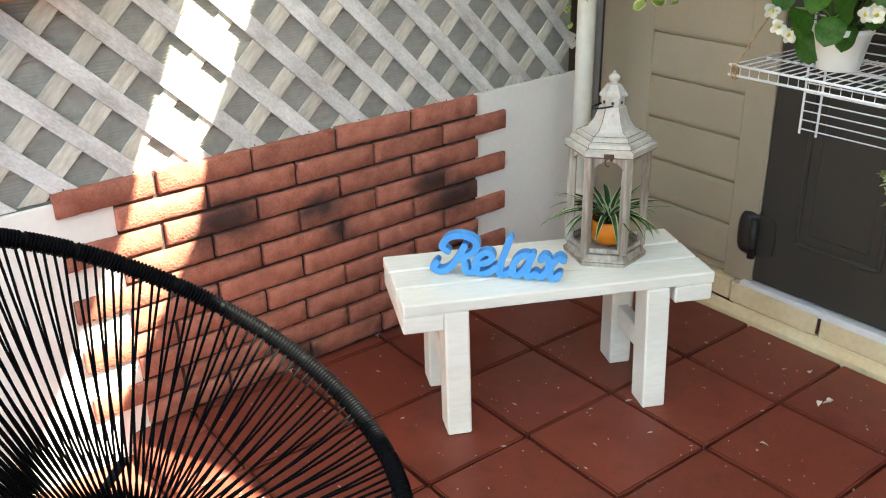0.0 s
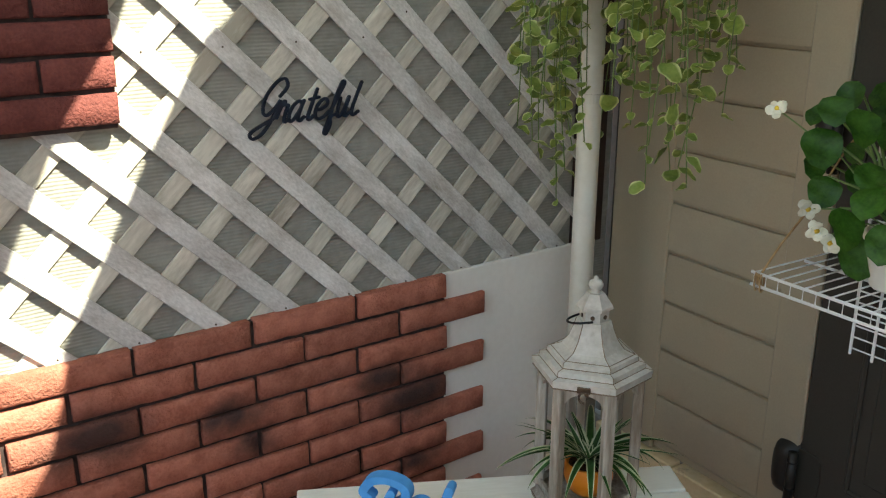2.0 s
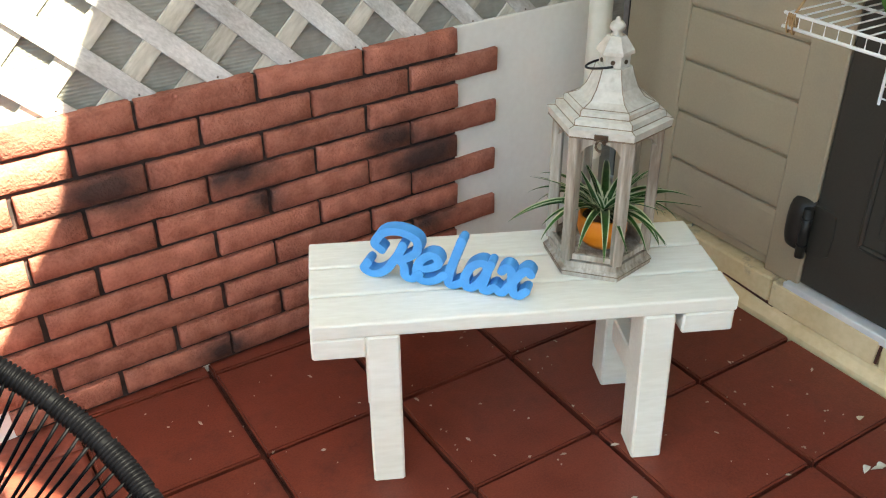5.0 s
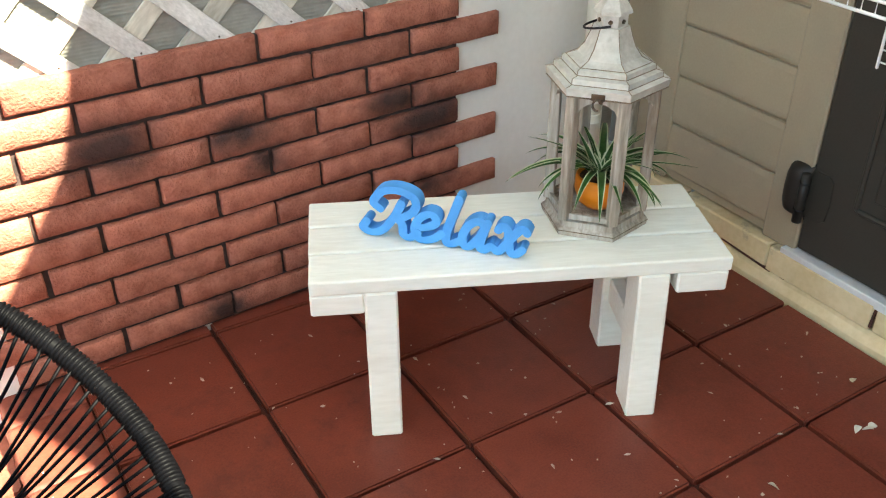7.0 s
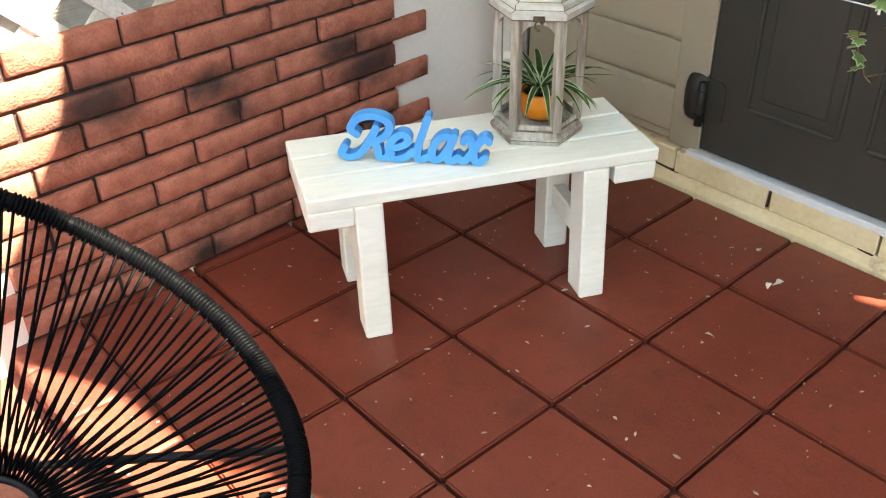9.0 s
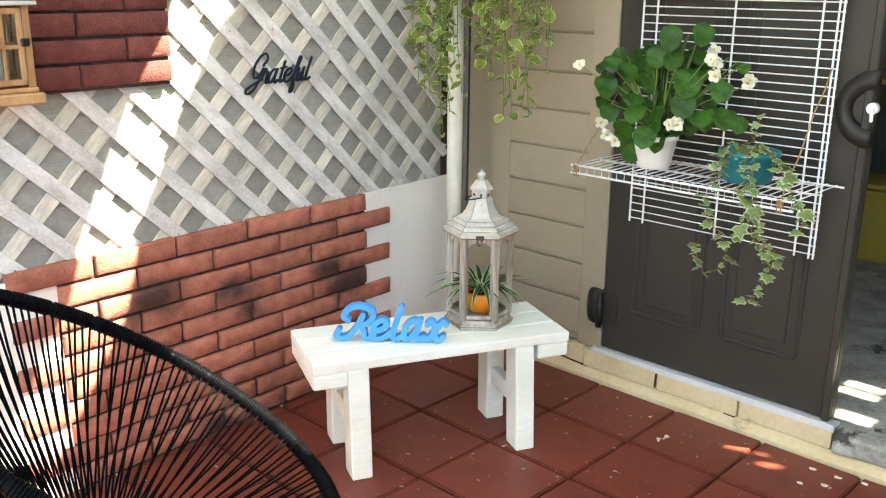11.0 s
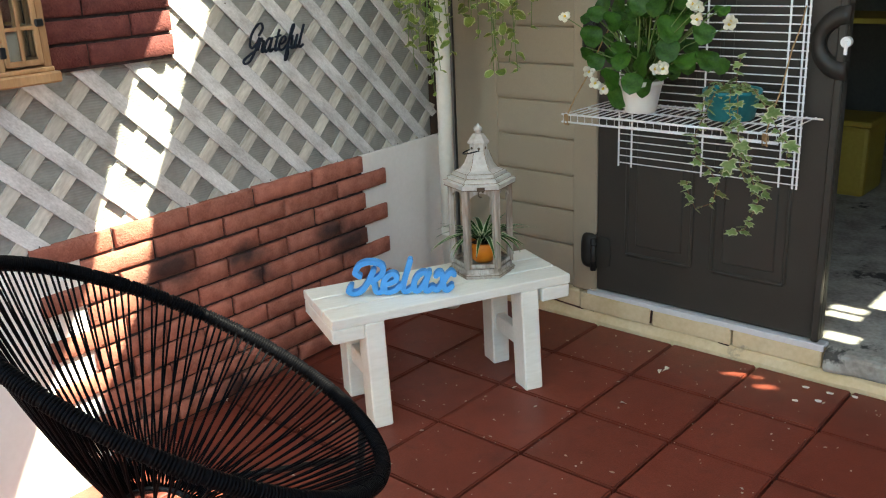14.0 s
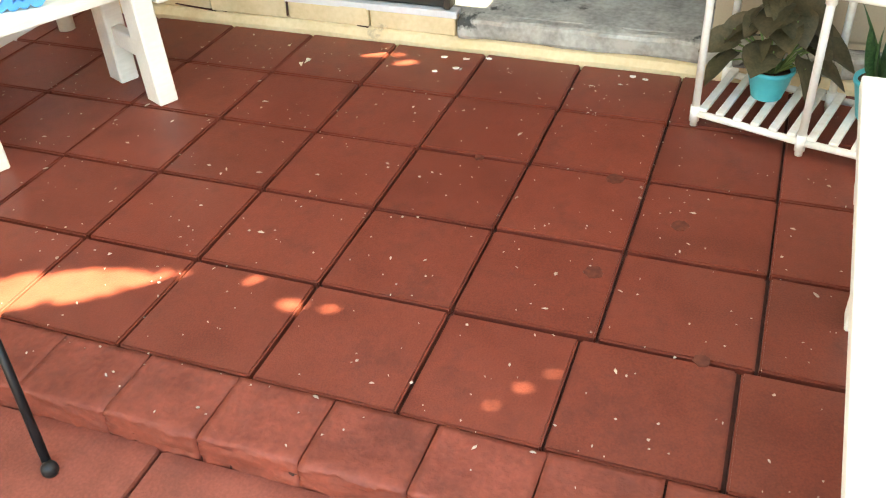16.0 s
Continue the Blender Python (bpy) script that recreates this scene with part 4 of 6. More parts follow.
# holes added in the sheets, each placed to drop one sun fleck on the floor
flecks_right = [gap_over(2.235, 0.83, 0.020, 0.042, 0.5, 1), gap_over(2.20, 0.72, 0.014, 0.034, 0.4, 2), gap_over(2.25, 0.76, 0.010, 0.016, 0.2, 21), gap_over(1.465, 0.36, 0.008, 0.022, 0, 3), gap_over(1.49, 0.22, 0.008, 0.020, 0, 4)]
flecks_left = [gap_over(1.05, 0.52, 0.015, 0.028, 0.2, 5), gap_over(1.06, 0.44, 0.009, 0.014, 0, 6), gap_over(0.962, 0.0, 0.0085, 0.010, 0, 7), gap_over(1.015, -0.045, 0.0065, 0.009, 0, 8), gap_over(0.903, 0.04, 0.0065, 0.008, 0, 9),
               gap_over(1.10, 0.64, 0.008, 0.022, 1.0, 12)]
END = left[-1]
bm = sheet([on_roof(2.30, 2.20)] + left + [on_roof(END.x + 0.25, END.y - 0.12), on_roof(END.x + 0.25, -4.3), on_roof(-0.2, -4.3), on_roof(-0.2, 2.20)], flecks_left)
setting("roof", bm, M_ROOF, "translucent white patio roof sheet cut to shape the sun band")
bm = sheet([on_roof(2.305, 2.20)] + right + [on_roof(END.x + 0.12, END.y - 0.10), on_roof(END.x + 0.16, -4.3), on_roof(3.3, -4.3), on_roof(3.3, 2.20)], flecks_right)
bmesh.ops.translate(bm, vec=(0, 0, 0.006), verts=bm.verts)
setting("roof", bm, M_ROOF, "translucent white patio roof sheet cut to shape the sun band")
# plain house wall that closes the yard behind
setting("wall_south", box((9, 0.2, 2.9), (0.5, -4.2, 1.3)), M_HOUSE, "pale rendered house wall across the yard")
setting("wall_west", box((0.15, 6.6, 1.7), (-3.6, -0.9, 0.75)), M_HOUSE, "pale garden wall across the yard")

# post in the corner
post = thing("post", pose(2.150, 1.957, 0), "slim cream-painted round roof post in the corner", "post", "", "structure")
part("pipe", rod((0, 0, 0.0), (0, 0, 2.09), 0.0275, sides=24), M_PIPE, post, smooth=True)
for z in (0.30, 1.05, 1.86):
    part("clip", lathe([(0.027, z), (0.0305, z), (0.0305, z + 0.022), (0.027, z + 0.022)], 24), M_PIPE, post)

# ---------- white bench ----------
U = -25.4
bench = thing("bench", pose(1.613, 1.545, 0, 0, 0, U), "low white-painted plank bench with chunky square legs", "bench")
for k, v in enumerate((-0.0985, 0, 0.0985)):
    bm = box((0.778, 0.0935, 0.030), (random.uniform(-.002, .002), v, 0.340), 0.004, segments=2)
    part("plank", bm, M_BENCH, bench)
for s in (-1, 1):
    part("cleat", box((0.098, 0.288, 0.045), (s * 0.339, 0, 0.302), 0.004), M_BENCH, bench)
    for v, foot in ((-0.108, -0.132), (0.102, 0.094)):
        bm = box((0.060, 0.075, 0.325), (s * 0.253 - 0.007, 0, 0.1625), 0.004)
        for w in bm.verts:                             # the legs splay a little to the front
            w.co.y += foot + (v - foot) * w.co.z / 0.325
        part("leg", bm, M_BENCH, bench)
    part("stretcher", box((0.032, 0.160, 0.058), (s * 0.253 - 0.007, -0.016, 0.150), 0.003), M_BENCH, bench)

# ---------- blue cut-out word ----------
word_sign("Relax", pose(1.366, 1.692, 0.3555, 0, 0, -48.8), 0.334, 0.114, 0.026, 0.285, 0.20, M_BLUE, "sky-blue painted cut-out wooden word Relax standing on the bench")

# ---------- whitewashed lantern with a spider plant ----------
lant = thing("lantern", pose(1.779, 1.500, 0.3555, 0, 0, 251), "tall six-sided whitewashed wooden lantern on the bench", "lantern")
HEXR = 0.105


def hexa(profile, bm=None):
    return lathe(profile, 6, bm)


part("base", hexa([(HEXR - 0.002, 0), (HEXR, 0.010), (HEXR - 0.001, 0.014), (HEXR - 0.008, 0.018), (HEXR - 0.009, 0.028), (0.0, 0.028)]), M_WASH, lant, "weathered grey-brown wood base")
for k in range(6):
    a = radians(60 * k)
    bm = box((0.020, 0.020, 0.255), (0.090, 0, 0.158), 0.002, turn=Matrix())
    bmesh.ops.rotate(bm, cent=(0, 0, 0), matrix=Matrix.Rotation(a, 3, 'Z'), verts=bm.verts)
    part("corner_post", bm, M_WASH, lant)
    # arched head between two posts
    bm = bmesh.new()
    w, n = 0.072, 10
    topv = [(-w / 2 + w * i / n, 0.286) for i in range(n + 1)]
    arc = [(-w / 2 + w * i / n, 0.248 + 0.024 * math.sin(math.pi * i / n) ** 0.6) for i in range(n + 1)]
    F = [[bm.verts.new((d, p, q)) for (p, q) in topv + arc[::-1]] for d in (0.073, 0.082)]
    for i in range(n):
        j = 2 * n + 1 - i
        bm.faces.new((F[0][i], F[0][i + 1], F[0][j - 1], F[0][j]))
        bm.faces.new((F[1][i], F[1][j], F[1][j - 1], F[1][i + 1]))
        bm.faces.new((F[0][j], F[0][j - 1], F[1][j - 1], F[1][j]))
    bmesh.ops.rotate(bm, cent=(0, 0, 0), matrix=Matrix.Rotation(a + radians(30), 3, 'Z'), verts=bm.verts)
    part("arch", bm, M_WASH, lant)
    bm = box((0.008, 0.074, 0.012), (0.078, 0, 0.038), 0.001)
    bmesh.ops.rotate(bm, cent=(0, 0, 0), matrix=Matrix.Rotation(a + radians(30), 3, 'Z'), verts=bm.verts)
    part("bottom_rail", bm, M_WASH, lant)
roof = part("lantern_roof", hexa([(HEXR - 0.004, 0.283), (HEXR + 0.005, 0.284), (HEXR + 0.008, 0.300), (HEXR - 0.006, 0.302), (HEXR - 0.007, 0.313), (HEXR - 0.020, 0.315), (HEXR - 0.021, 0.325), (HEXR - 0.027, 0.327),
                                  (0.058, 0.335), (0.045, 0.352), (0.037, 0.372), (0.032, 0.388), (0.0, 0.388)]), M_WASHROOF, lant, "white-washed stepped roof")
part("neck", hexa([(0.027, 0.386), (0.027, 0.409), (0.034, 0.411), (0.033, 0.417), (0.017, 0.440), (0.0, 0.442)]), M_WASHROOF, roof)
for k in range(6):
    a = radians(60 * k + 30)
    part("vent", rod((0.0215 * math.cos(a), 0.0215 * math.sin(a), 0.398), (0.0255 * math.cos(a), 0.0255 * math.sin(a), 0.398), 0.004, sides=10), M_BRONZE, roof)
part("finial", lathe([(0.012, 0.439), (0.007, 0.445), (0.013, 0.451), (0.014, 0.457), (0.010, 0.463), (0.004, 0.466), (0.0045, 0.469), (0.0, 0.473)], 16), M_WASHROOF, roof, "", True)
bail = [(0.030 * math.cos(t), 0.012 + 0.030 * math.sin(t) * 0.2, 0.405 + 0.052 * math.sin(t)) for t in (math.pi * k / 14 for k in range(15))]
# dark seams along the hips and under the steps, where the wash has worn off
hip = [(HEXR + 0.008, 0.300), (HEXR - 0.006, 0.302), (HEXR - 0.007, 0.313), (HEXR - 0.020, 0.315), (HEXR - 0.021, 0.325), (HEXR - 0.027, 0.327), (0.058, 0.335), (0.045, 0.352), (0.037, 0.372), (0.032, 0.388)]
for k in range(6):
    a, b = radians(60 * k), radians(60 * k + 60)
    part("hip_seam", tube([(r * math.cos(a), r * math.sin(a), z) for r, z in hip], 0.0009, sides=4), M_WORN, roof, "worn brown edge")
    for r, z, w in ((HEXR + 0.0055, 0.2845, 0.0014), (HEXR - 0.0062, 0.3025, 0.0010), (HEXR - 0.0200, 0.3155, 0.0010), (HEXR - 0.027, 0.3275, 0.0008), (HEXR - 0.0095, 0.0190, 0.0012), (HEXR + 0.0002, 0.0105, 0.0010)):
        part("step_seam", rod((r * math.cos(a), r * math.sin(a), z), (r * math.cos(b), r * math.sin(b), z), w, None, 4), M_WORN, roof, "worn brown edge")
ring_h = part("bail", tube(bail, 0.0022), M_BLACK, lant, "thin black wire handle", True)
ring_h.matrix_local = Matrix.Translation((0, 0, 0.405)) @ Matrix.Rotation(radians(150), 4, 'Z') @ Matrix.Rotation(radians(-98), 4, 'X') @ Matrix.Translation((0, 0, -0.405))
for da, side in ((-30, 1),):
    bm = box((0.004, 0.024, 0.012), (0.098, 0, 0.289), 0.001)
    tube([(0.101, 0.008 * math.cos(t) , 0.276 + 0.010 * math.sin(t)) for t in (0.3 + 2 * math.pi * k / 12 for k in range(10))], 0.0022, bm)
    rod((0.098, 0.006, 0.284), (0.104, 0.006, 0.284), 0.004, bm)
    bmesh.ops.rotate(bm, cent=(0, 0, 0), matrix=Matrix.Rotation(radians(da), 3, 'Z'), verts=bm.verts)
    part("clasp", bm, M_BRONZE, lant, "dark bronze clasp")


def flower_pot(r_base, r_top, h, rim, material, soil=0.85):
    """Turned pot with a rolled rim, open at the top."""
    return lathe([(r_base * 0.92, 0), (r_base, 0.004), (r_top * 0.97, h - rim), (r_top * 1.03, h - rim + 0.002), (r_top * 1.03, h - 0.002), (r_top, h), (r_top - 0.005, h - 0.001), (r_top * 0.94 - 0.004, h * soil), (0.0, h * soil)], 32)


spider = thing("spider_plant", pose(1.779, 1.491, 0.3555 + 0.033), "striped spider plant in a small orange pot inside the lantern", "potted plant")
part("pot", lathe([(0.028, 0), (0.040, 0.012), (0.0475, 0.035), (0.0465, 0.062), (0.043, 0.066), (0.040, 0.058), (0.0, 0.058)], 28), M_ORANGE, spider, "glossy orange round pot", True)
part("soil", lathe([(0.039, 0.0585), (0.0, 0.062)], 20), M_SOIL, spider)
rnd = random.Random(5)
blades = [leaf_mesh("leaf", L_SPIDER, L * 1.0, 0.0195, "blade", d, 0.5) for L, d in ((0.13, 0.55), (0.16, 0.8), (0.12, 0.3), (0.175, 0.95), (0.15, 0.65))]
# a few long blades arch out between the posts; the others stay within
for k in range(30):
    ang = 2.399 * k
    up = rnd.uniform(1.0, 2.8)
    m = aim((0.008 * math.cos(ang), 0.008 * math.sin(ang), 0.058), (math.cos(ang), math.sin(ang), up), rnd.uniform(-0.5, 0.5), rnd.uniform(0.55, 0.80))
    part("leaf", blades[k % 5], L_SPIDER, spider).matrix_local = m
gaps = [251 + 30 + 60 * k for k in range(6)]


def arched_blade(length, width, rise, fall):
    """A strap leaf that rises from the crown, bends over and hangs; rise and fall in degrees."""
    bm = bmesh.new()
    lay = bm.verts.layers.float.new("side")
    y = z = 0.0
    rows, grid = 16, []
    for i in range(rows + 1):
        s = i / rows
        a = radians(rise + (-fall - rise) * s ** 0.8)
        w = min(1, 0.55 + 2 * s) * (1 - s ** 2.4) * width / 2 + 0.0004
        line = []
        for c in (-1, -0.55, 0, 0.55, 1):
            v = bm.verts.new((c * w, y - math.sin(a) * abs(c) * w * 0.45, z + math.cos(a) * abs(c) * w * 0.45))
            v[lay] = abs(c)
            line.append(v)
        grid.append(line)
        y, z = y + math.cos(a) * length / rows, z + math.sin(a) * length / rows
    for A, B in zip(grid, grid[1:]):
        for k in range(4):
            bm.faces.new((A[k], A[k + 1], B[k + 1], B[k]))
    return mesh_of(bm, "leaf", L_SPIDER, True)


arched = [arched_blade(L, 0.0175, r, f) for L, r, f in ((0.19, 48, 42), (0.17, 58, 66), (0.15, 66, 78), (0.205, 44, 30), (0.16, 52, 58))]
for gdeg in gaps:
    for j in range(2 if int(gdeg) % 360 == 221 else 5):
        m = Matrix.Translation((0, 0, 0.060)) @ Matrix.Rotation(radians(gdeg - 90 + rnd.uniform(-15, 15)), 4, 'Z') @ Matrix.Scale(rnd.uniform(0.85, 1.08), 4)
        part("leaf", arched[(j + int(gdeg) // 60) % 5], L_SPIDER, spider).matrix_local = m

# ---------- black string chair ----------
chair = thing("string_chair", pose(0, 0, 0), "black round string lounge chair with thin black steel legs", "chair")
CC, YAW, TILTC = Vector((0.480, 1.176, 0.600)), -0.600, 0.575
CD = Vector((math.cos(YAW) * math.cos(TILTC), math.sin(YAW) * math.cos(TILTC), -math.sin(TILTC)))
CS = Vector((-math.sin(YAW), math.cos(YAW), 0))
CN = CD.cross(CS)
if CN.z < 0:
    CN = -CN


def rim(t):
    return CC + CD * (0.432 * math.cos(t)) + CS * (0.352 * math.sin(t) * (1 + 0.052 * math.cos(t)))


N = 220
pts = [rim(2 * math.pi * k / N) for k in range(N)]
part("rim", tube(pts, 0.0136, sides=10, closed=True), M_CORD, chair, "rim wrapped in black cord", True)
bm = bmesh.new()
for k in range(420):                                   # cord wound round the rim, with small gaps
    if k % 14 == 13:
        continue
    t = 2 * math.pi * k / 420
    p, d = rim(t), (rim(t + 0.01) - rim(t - 0.01)).normalized()
    frame_ = d.to_track_quat('Z', 'Y').to_matrix()
    loops = []
    for off, r in ((-0.0028, 0.0138), (-0.0013, 0.0162), (0.0013, 0.0162), (0.0028, 0.0138)):
        loops.append([bm.verts.new(p + frame_ @ Vector((r * math.cos(2 * math.pi * q / 10), r * math.sin(2 * math.pi * q / 10), off))) for q in range(10)])
    for A, B in zip(loops, loops[1:]):
        for q in range(10):
            bm.faces.new((A[q], A[(q + 1) % 10], B[(q + 1) % 10], B[q]))
tagged(part("wrapping", bm, M_CORD, chair, "", True), "", "", "", "stuff")
HUB = Vector((0.452, 1.287, 0.272))
HR = 0.072
hub_dir = (CN * 0.8 + Vector((0, 0, 0.6))).normalized()
h1 = hub_dir.cross(CS).normalized()
h2 = CS - hub_dir * CS.dot(hub_dir)
h2.normalize()


def hub(t):
    return HUB - h1 * (HR * math.cos(t)) * (1 if h1.dot(CD) < 0 else -1) + h2 * (HR * math.sin(t))


part("hub_ring", tube([hub(2 * math.pi * k / 40) for k in range(40)], 0.006, sides=8, closed=True), M_BLACK, chair, "small steel ring under the seat", True)
S = 152
for k in range(S):
    t = 2 * math.pi * (k + 0.5) / S
    t += random.uniform(-0.006, 0.006)
    a, b = rim(t), hub(t + 0.13 * (1 if k % 2 else -1))
    a = a - (a - CC).normalized() * 0.010
    mid = (a + b) / 2 - CN * 0.030 - Vector((0, 0, 0.012))
    pp = []
    for i in range(7):
        s = i / 6
        pp.append(a * (1 - s) ** 2 + mid * (2 * s * (1 - s)) + b * s * s)
    part("cord", tube(pp, 0.0026, sides=5), M_CORD, chair, "", True)
# legs
footA, footB, footC = Vector((0.562, 0.762, LOW + 0.005)), Vector((0.915, 1.215, 0.005)), Vector((0.25, 1.585, LOW + 0.005))
footD = Vector((0.03, 1.262, LOW + 0.005))
tops = [rim(-0.02) - CD * 0.055 - Vector((0, 0, 0.042)), rim(0.30) - Vector((0, 0, 0.012)), rim(2.2) - Vector((0, 0, 0.02)), rim(-2.2) - Vector((0, 0, 0.02))]
tops[2], tops[3] = HUB + CS * 0.14 + Vector((0, 0, 0.05)) - CD * 0.05, HUB - CS * 0.14 + Vector((0, 0, 0.05)) - CD * 0.05
joints = []
for foot, top in zip((footA, footB, footC, footD), tops):
    leg = part("leg", rod(foot, top, 0.0085, sides=12), M_BLACK, chair, "", True)
    part("rubber_foot", lathe([(0.0, 0), (0.013, 0.001), (0.016, 0.008), (0.015, 0.018), (0.009, 0.026), (0.0, 0.027)], 14), M_BLACK, leg, "", True).matrix_local = Matrix.Translation(foot - Vector((0, 0, 0.005)))
    joints.append(foot.lerp(top, 0.72))
for i, j in ((0, 3), (1, 2)):
    part("stretcher", rod(joints[i], joints[j], 0.0075, sides=10), M_BLACK, chair, "", True)
part("stretcher", rod(joints[2], HUB, 0.0065, sides=10), M_BLACK, chair, "", True)
part("stretcher", rod(joints[3], HUB, 0.0065, sides=10), M_BLACK, chair, "", True)

# ---------- wire rack on the shed door ----------
RX = 2.340
rack = thing("wire_rack", pose(RX, 1.032, 0.602), "tall white vinyl-coated wire grid hung on the shed door", "wire rack")
wire_m = mesh_of(rod((0, -0.309, 0), (0, 0.309, 0), 0.0019, sides=6), "wire", M_WIRE)
for i in range(49):
    part("wire", wire_m, M_WIRE, rack).matrix_local = Matrix.Translation((0, 0, 0.012 + i * 0.0249))
upright = mesh_of(rod((0, 0, 0), (0, 0, 1.222), 0.0032, sides=8), "upright", M_WIRE)
for y in (0.305, 0.256, 0.002, -0.251, -0.293, -0.306):
    part("upright", upright, M_WIRE, rack).matrix_local = Matrix.Translation((-0.004, y, 0))
for y, dz in ((0.235, 0.0), (0.086, 0.02), (-0.067, -0.01), (-0.218, 0.0)):
    hk = tube([(-0.012, y, 1.15 + dz), (-0.016, y, 1.30 + dz)], 0.0045)
    tube([(-0.012, y - 0.03, 1.235), (-0.012, y - 0.03, 1.375), (-0.002, y - 0.03, 1.385), (0.02, y - 0.03, 1.385)], 0.0045, hk)
    tube([(-0.016, y, 1.155 + dz), (-0.012, y - 0.03, 1.24)], 0.0045, hk)
    part("over_door_hook", hk, M_WIRE, rack, "white over-door hook", True)


def wire_shelf(y0, y1, z, back_out):
    """A shelf of close wires with a ladder lip in front, hung by two twines."""
    sh = thing("wire_shelf", pose(2.045, (y0 + y1) / 2, z), "white wire shelf with ladder front lip, hung by jute twine", "wire shelf", "shelves on the wire rack")
    w, D = y0 - y1, RX - 2.045 - 0.004
    cross = mesh_of(tube([(0, 0, 0.0), (0.0, 0, 0.024), (D, 0, 0.024)], 0.0017, sides=6), "wire", M_WIRE)
    n = int(w / 0.0255)
    for i in range(n + 1):
        part("wire", cross, M_WIRE, sh).matrix_local = Matrix.Translation((0, -w / 2 + w * i / n, 0))
    for x, zz, r, ext in ((0, 0, 0.0032, 0.006), (0, 0.024, 0.0032, 0.006), (D * 0.5, 0.020, 0.003, 0), (D, 0.020, 0.003, back_out)):
        part("rail", rod((x, -w / 2 - ext, zz), (x, w / 2 + (0.006 if ext else 0), zz), r, sides=8), M_WIRE, sh, smooth=True)
    for s, dy in ((1, -0.012), (-1, 0.03)):
        p0 = Vector((0.0, s * w / 2 + dy * s * (1 if s > 0 else -1), 0.02))
        pts = [p0.lerp(Vector((D - 0.01, s * w / 2 + dy * s * (1 if s > 0 else -1) - s * 0.02, 0.34)), k / 6) + Vector((0, 0.003 * math.sin(k * 2.1), -0.004 * math.sin(math.pi * k / 6))) for k in range(7)]
        tw = tube(pts, 0.0022, sides=6)
        for q in range(4):
            tube([p0 + Vector((0.006 * math.cos(t + q), 0.004 * q - 0.006, -0.012 + 0.018 * math.sin(t))) for t in (2 * math.pi * k / 10 for k in range(11))], 0.0018, tw, 5)
        part("twine", tw, M_TWINE, sh, "brown jute twine", True)
    return sh


wire_shelf(1.362, 0.730, 1.352, 0.0)
wire_shelf(1.367, 0.685, 0.800, 0.02)
S1, S2 = 1.352 + 0.0262, 0.800 + 0.0262

# tin windmill with words on its blades
mill = thing("windmill_wheel", pose(2.322, 1.183, 1.722, 6, 0, 0), "round galvanised tin windmill wheel with printed words on its blades", "wall decoration")
words = ["", "OFTEN", "DO your", "BE HAPPY", "be thankful", "LOVE one anOTHER", "TELL the TRUTH", "keep your PROMISES"]
inward = (0, 1, 6, 7)                                 # these read from the outer end to the centre
for k, wd in enumerate(words):
    a = radians(112 - 45 * k)
    bm = bmesh.new()
    prof = [(0.042, 0.011), (0.150, 0.025)]
    vs = []
    for t in (0.0, -0.0012):
        for r, h in prof:
            for s in (-1, 1):
                vs.append(bm.verts.new((t + s * 0.006, s * h, r)))
    for f in ((0, 1, 3, 2), (4, 6, 7, 5), (0, 4, 5, 1), (2, 3, 7, 6), (0, 2, 6, 4), (1, 5, 7, 3)):
        bm.faces.new([vs[i] for i in f])
    bl = part("blade", bm, M_GALV, mill)
    bl.matrix_local = Matrix.Rotation(a - math.pi / 2, 4, 'X').inverted()
    if wd:
        me = lettering(wd, 0.086, 0.020, 0.0006, 0.012, 0, "lettering", M_INK)
    else:                                             # a word that cannot be read
        bars = box((0.034, 0.0006, 0.010), (0.020, 0, 0.006))
        box((0.036, 0.0006, 0.014), (0.064, 0, 0.012), bm=bars)
        me = mesh_of(bars, "lettering", M_INK)
    me.transform(Matrix.Translation((0.005, 0, -0.0005)))
    if k in inward:
        me.transform(Matrix.Translation((0.048, 0, 0.0095)) @ Matrix.Rotation(math.pi, 4, 'Y') @ Matrix.Translation((-0.048, 0, -0.0095)))
    t = part("lettering", me, M_INK, bl, "black printed word")
    # letters run along the blade, facing the patio
    t.matrix_local = Matrix.Translation((-0.0075, 0, 0)) @ Matrix.Rotation(radians(-90), 4, 'Z') @ Matrix.Translation((0, 0, 0.050)) @ Matrix.Rotation(radians(-90), 4, 'Y') @ Matrix.Translation((0, 0, -0.0095))
part("centre", rod((-0.002, 0, 0), (-0.010, 0, 0), 0.034, sides=24), M_GALV, mill, "round tin boss with printed word")
for wd, dz in (("FAMILY", 0.002), ("RULES", -0.016)):
    me = lettering(wd, 0.046, 0.014, 0.0006, 0.010, 0, "lettering", M_INK)
    t = part("lettering", me, M_INK, mill, "black printed word")
    t.matrix_local = Matrix.Translation((-0.0107, 0.023, dz)) @ Matrix.Rotation(radians(-90), 4, 'Z')

# ---------- plants on the shelves ----------


def petal_flower(material, size, seed, centre=None):
    rr = random.Random(seed)
    pet = leaf_mesh("petal", material, size * 0.55, size * 0.5, "round", 0.15, -0.2)
    items = []
    for k in range(9):
        a = 2 * math.pi * k / 5 + rr.uniform(-.3, .3)
        items.append((pet, aim((0, 0, 0.002 * (k // 5)), (math.cos(a), math.sin(a), 0.25 + 0.7 * (k // 5)), rr.uniform(-.5, .5), rr.uniform(.7, 1.0))))
    return joined(items, "flower", material)


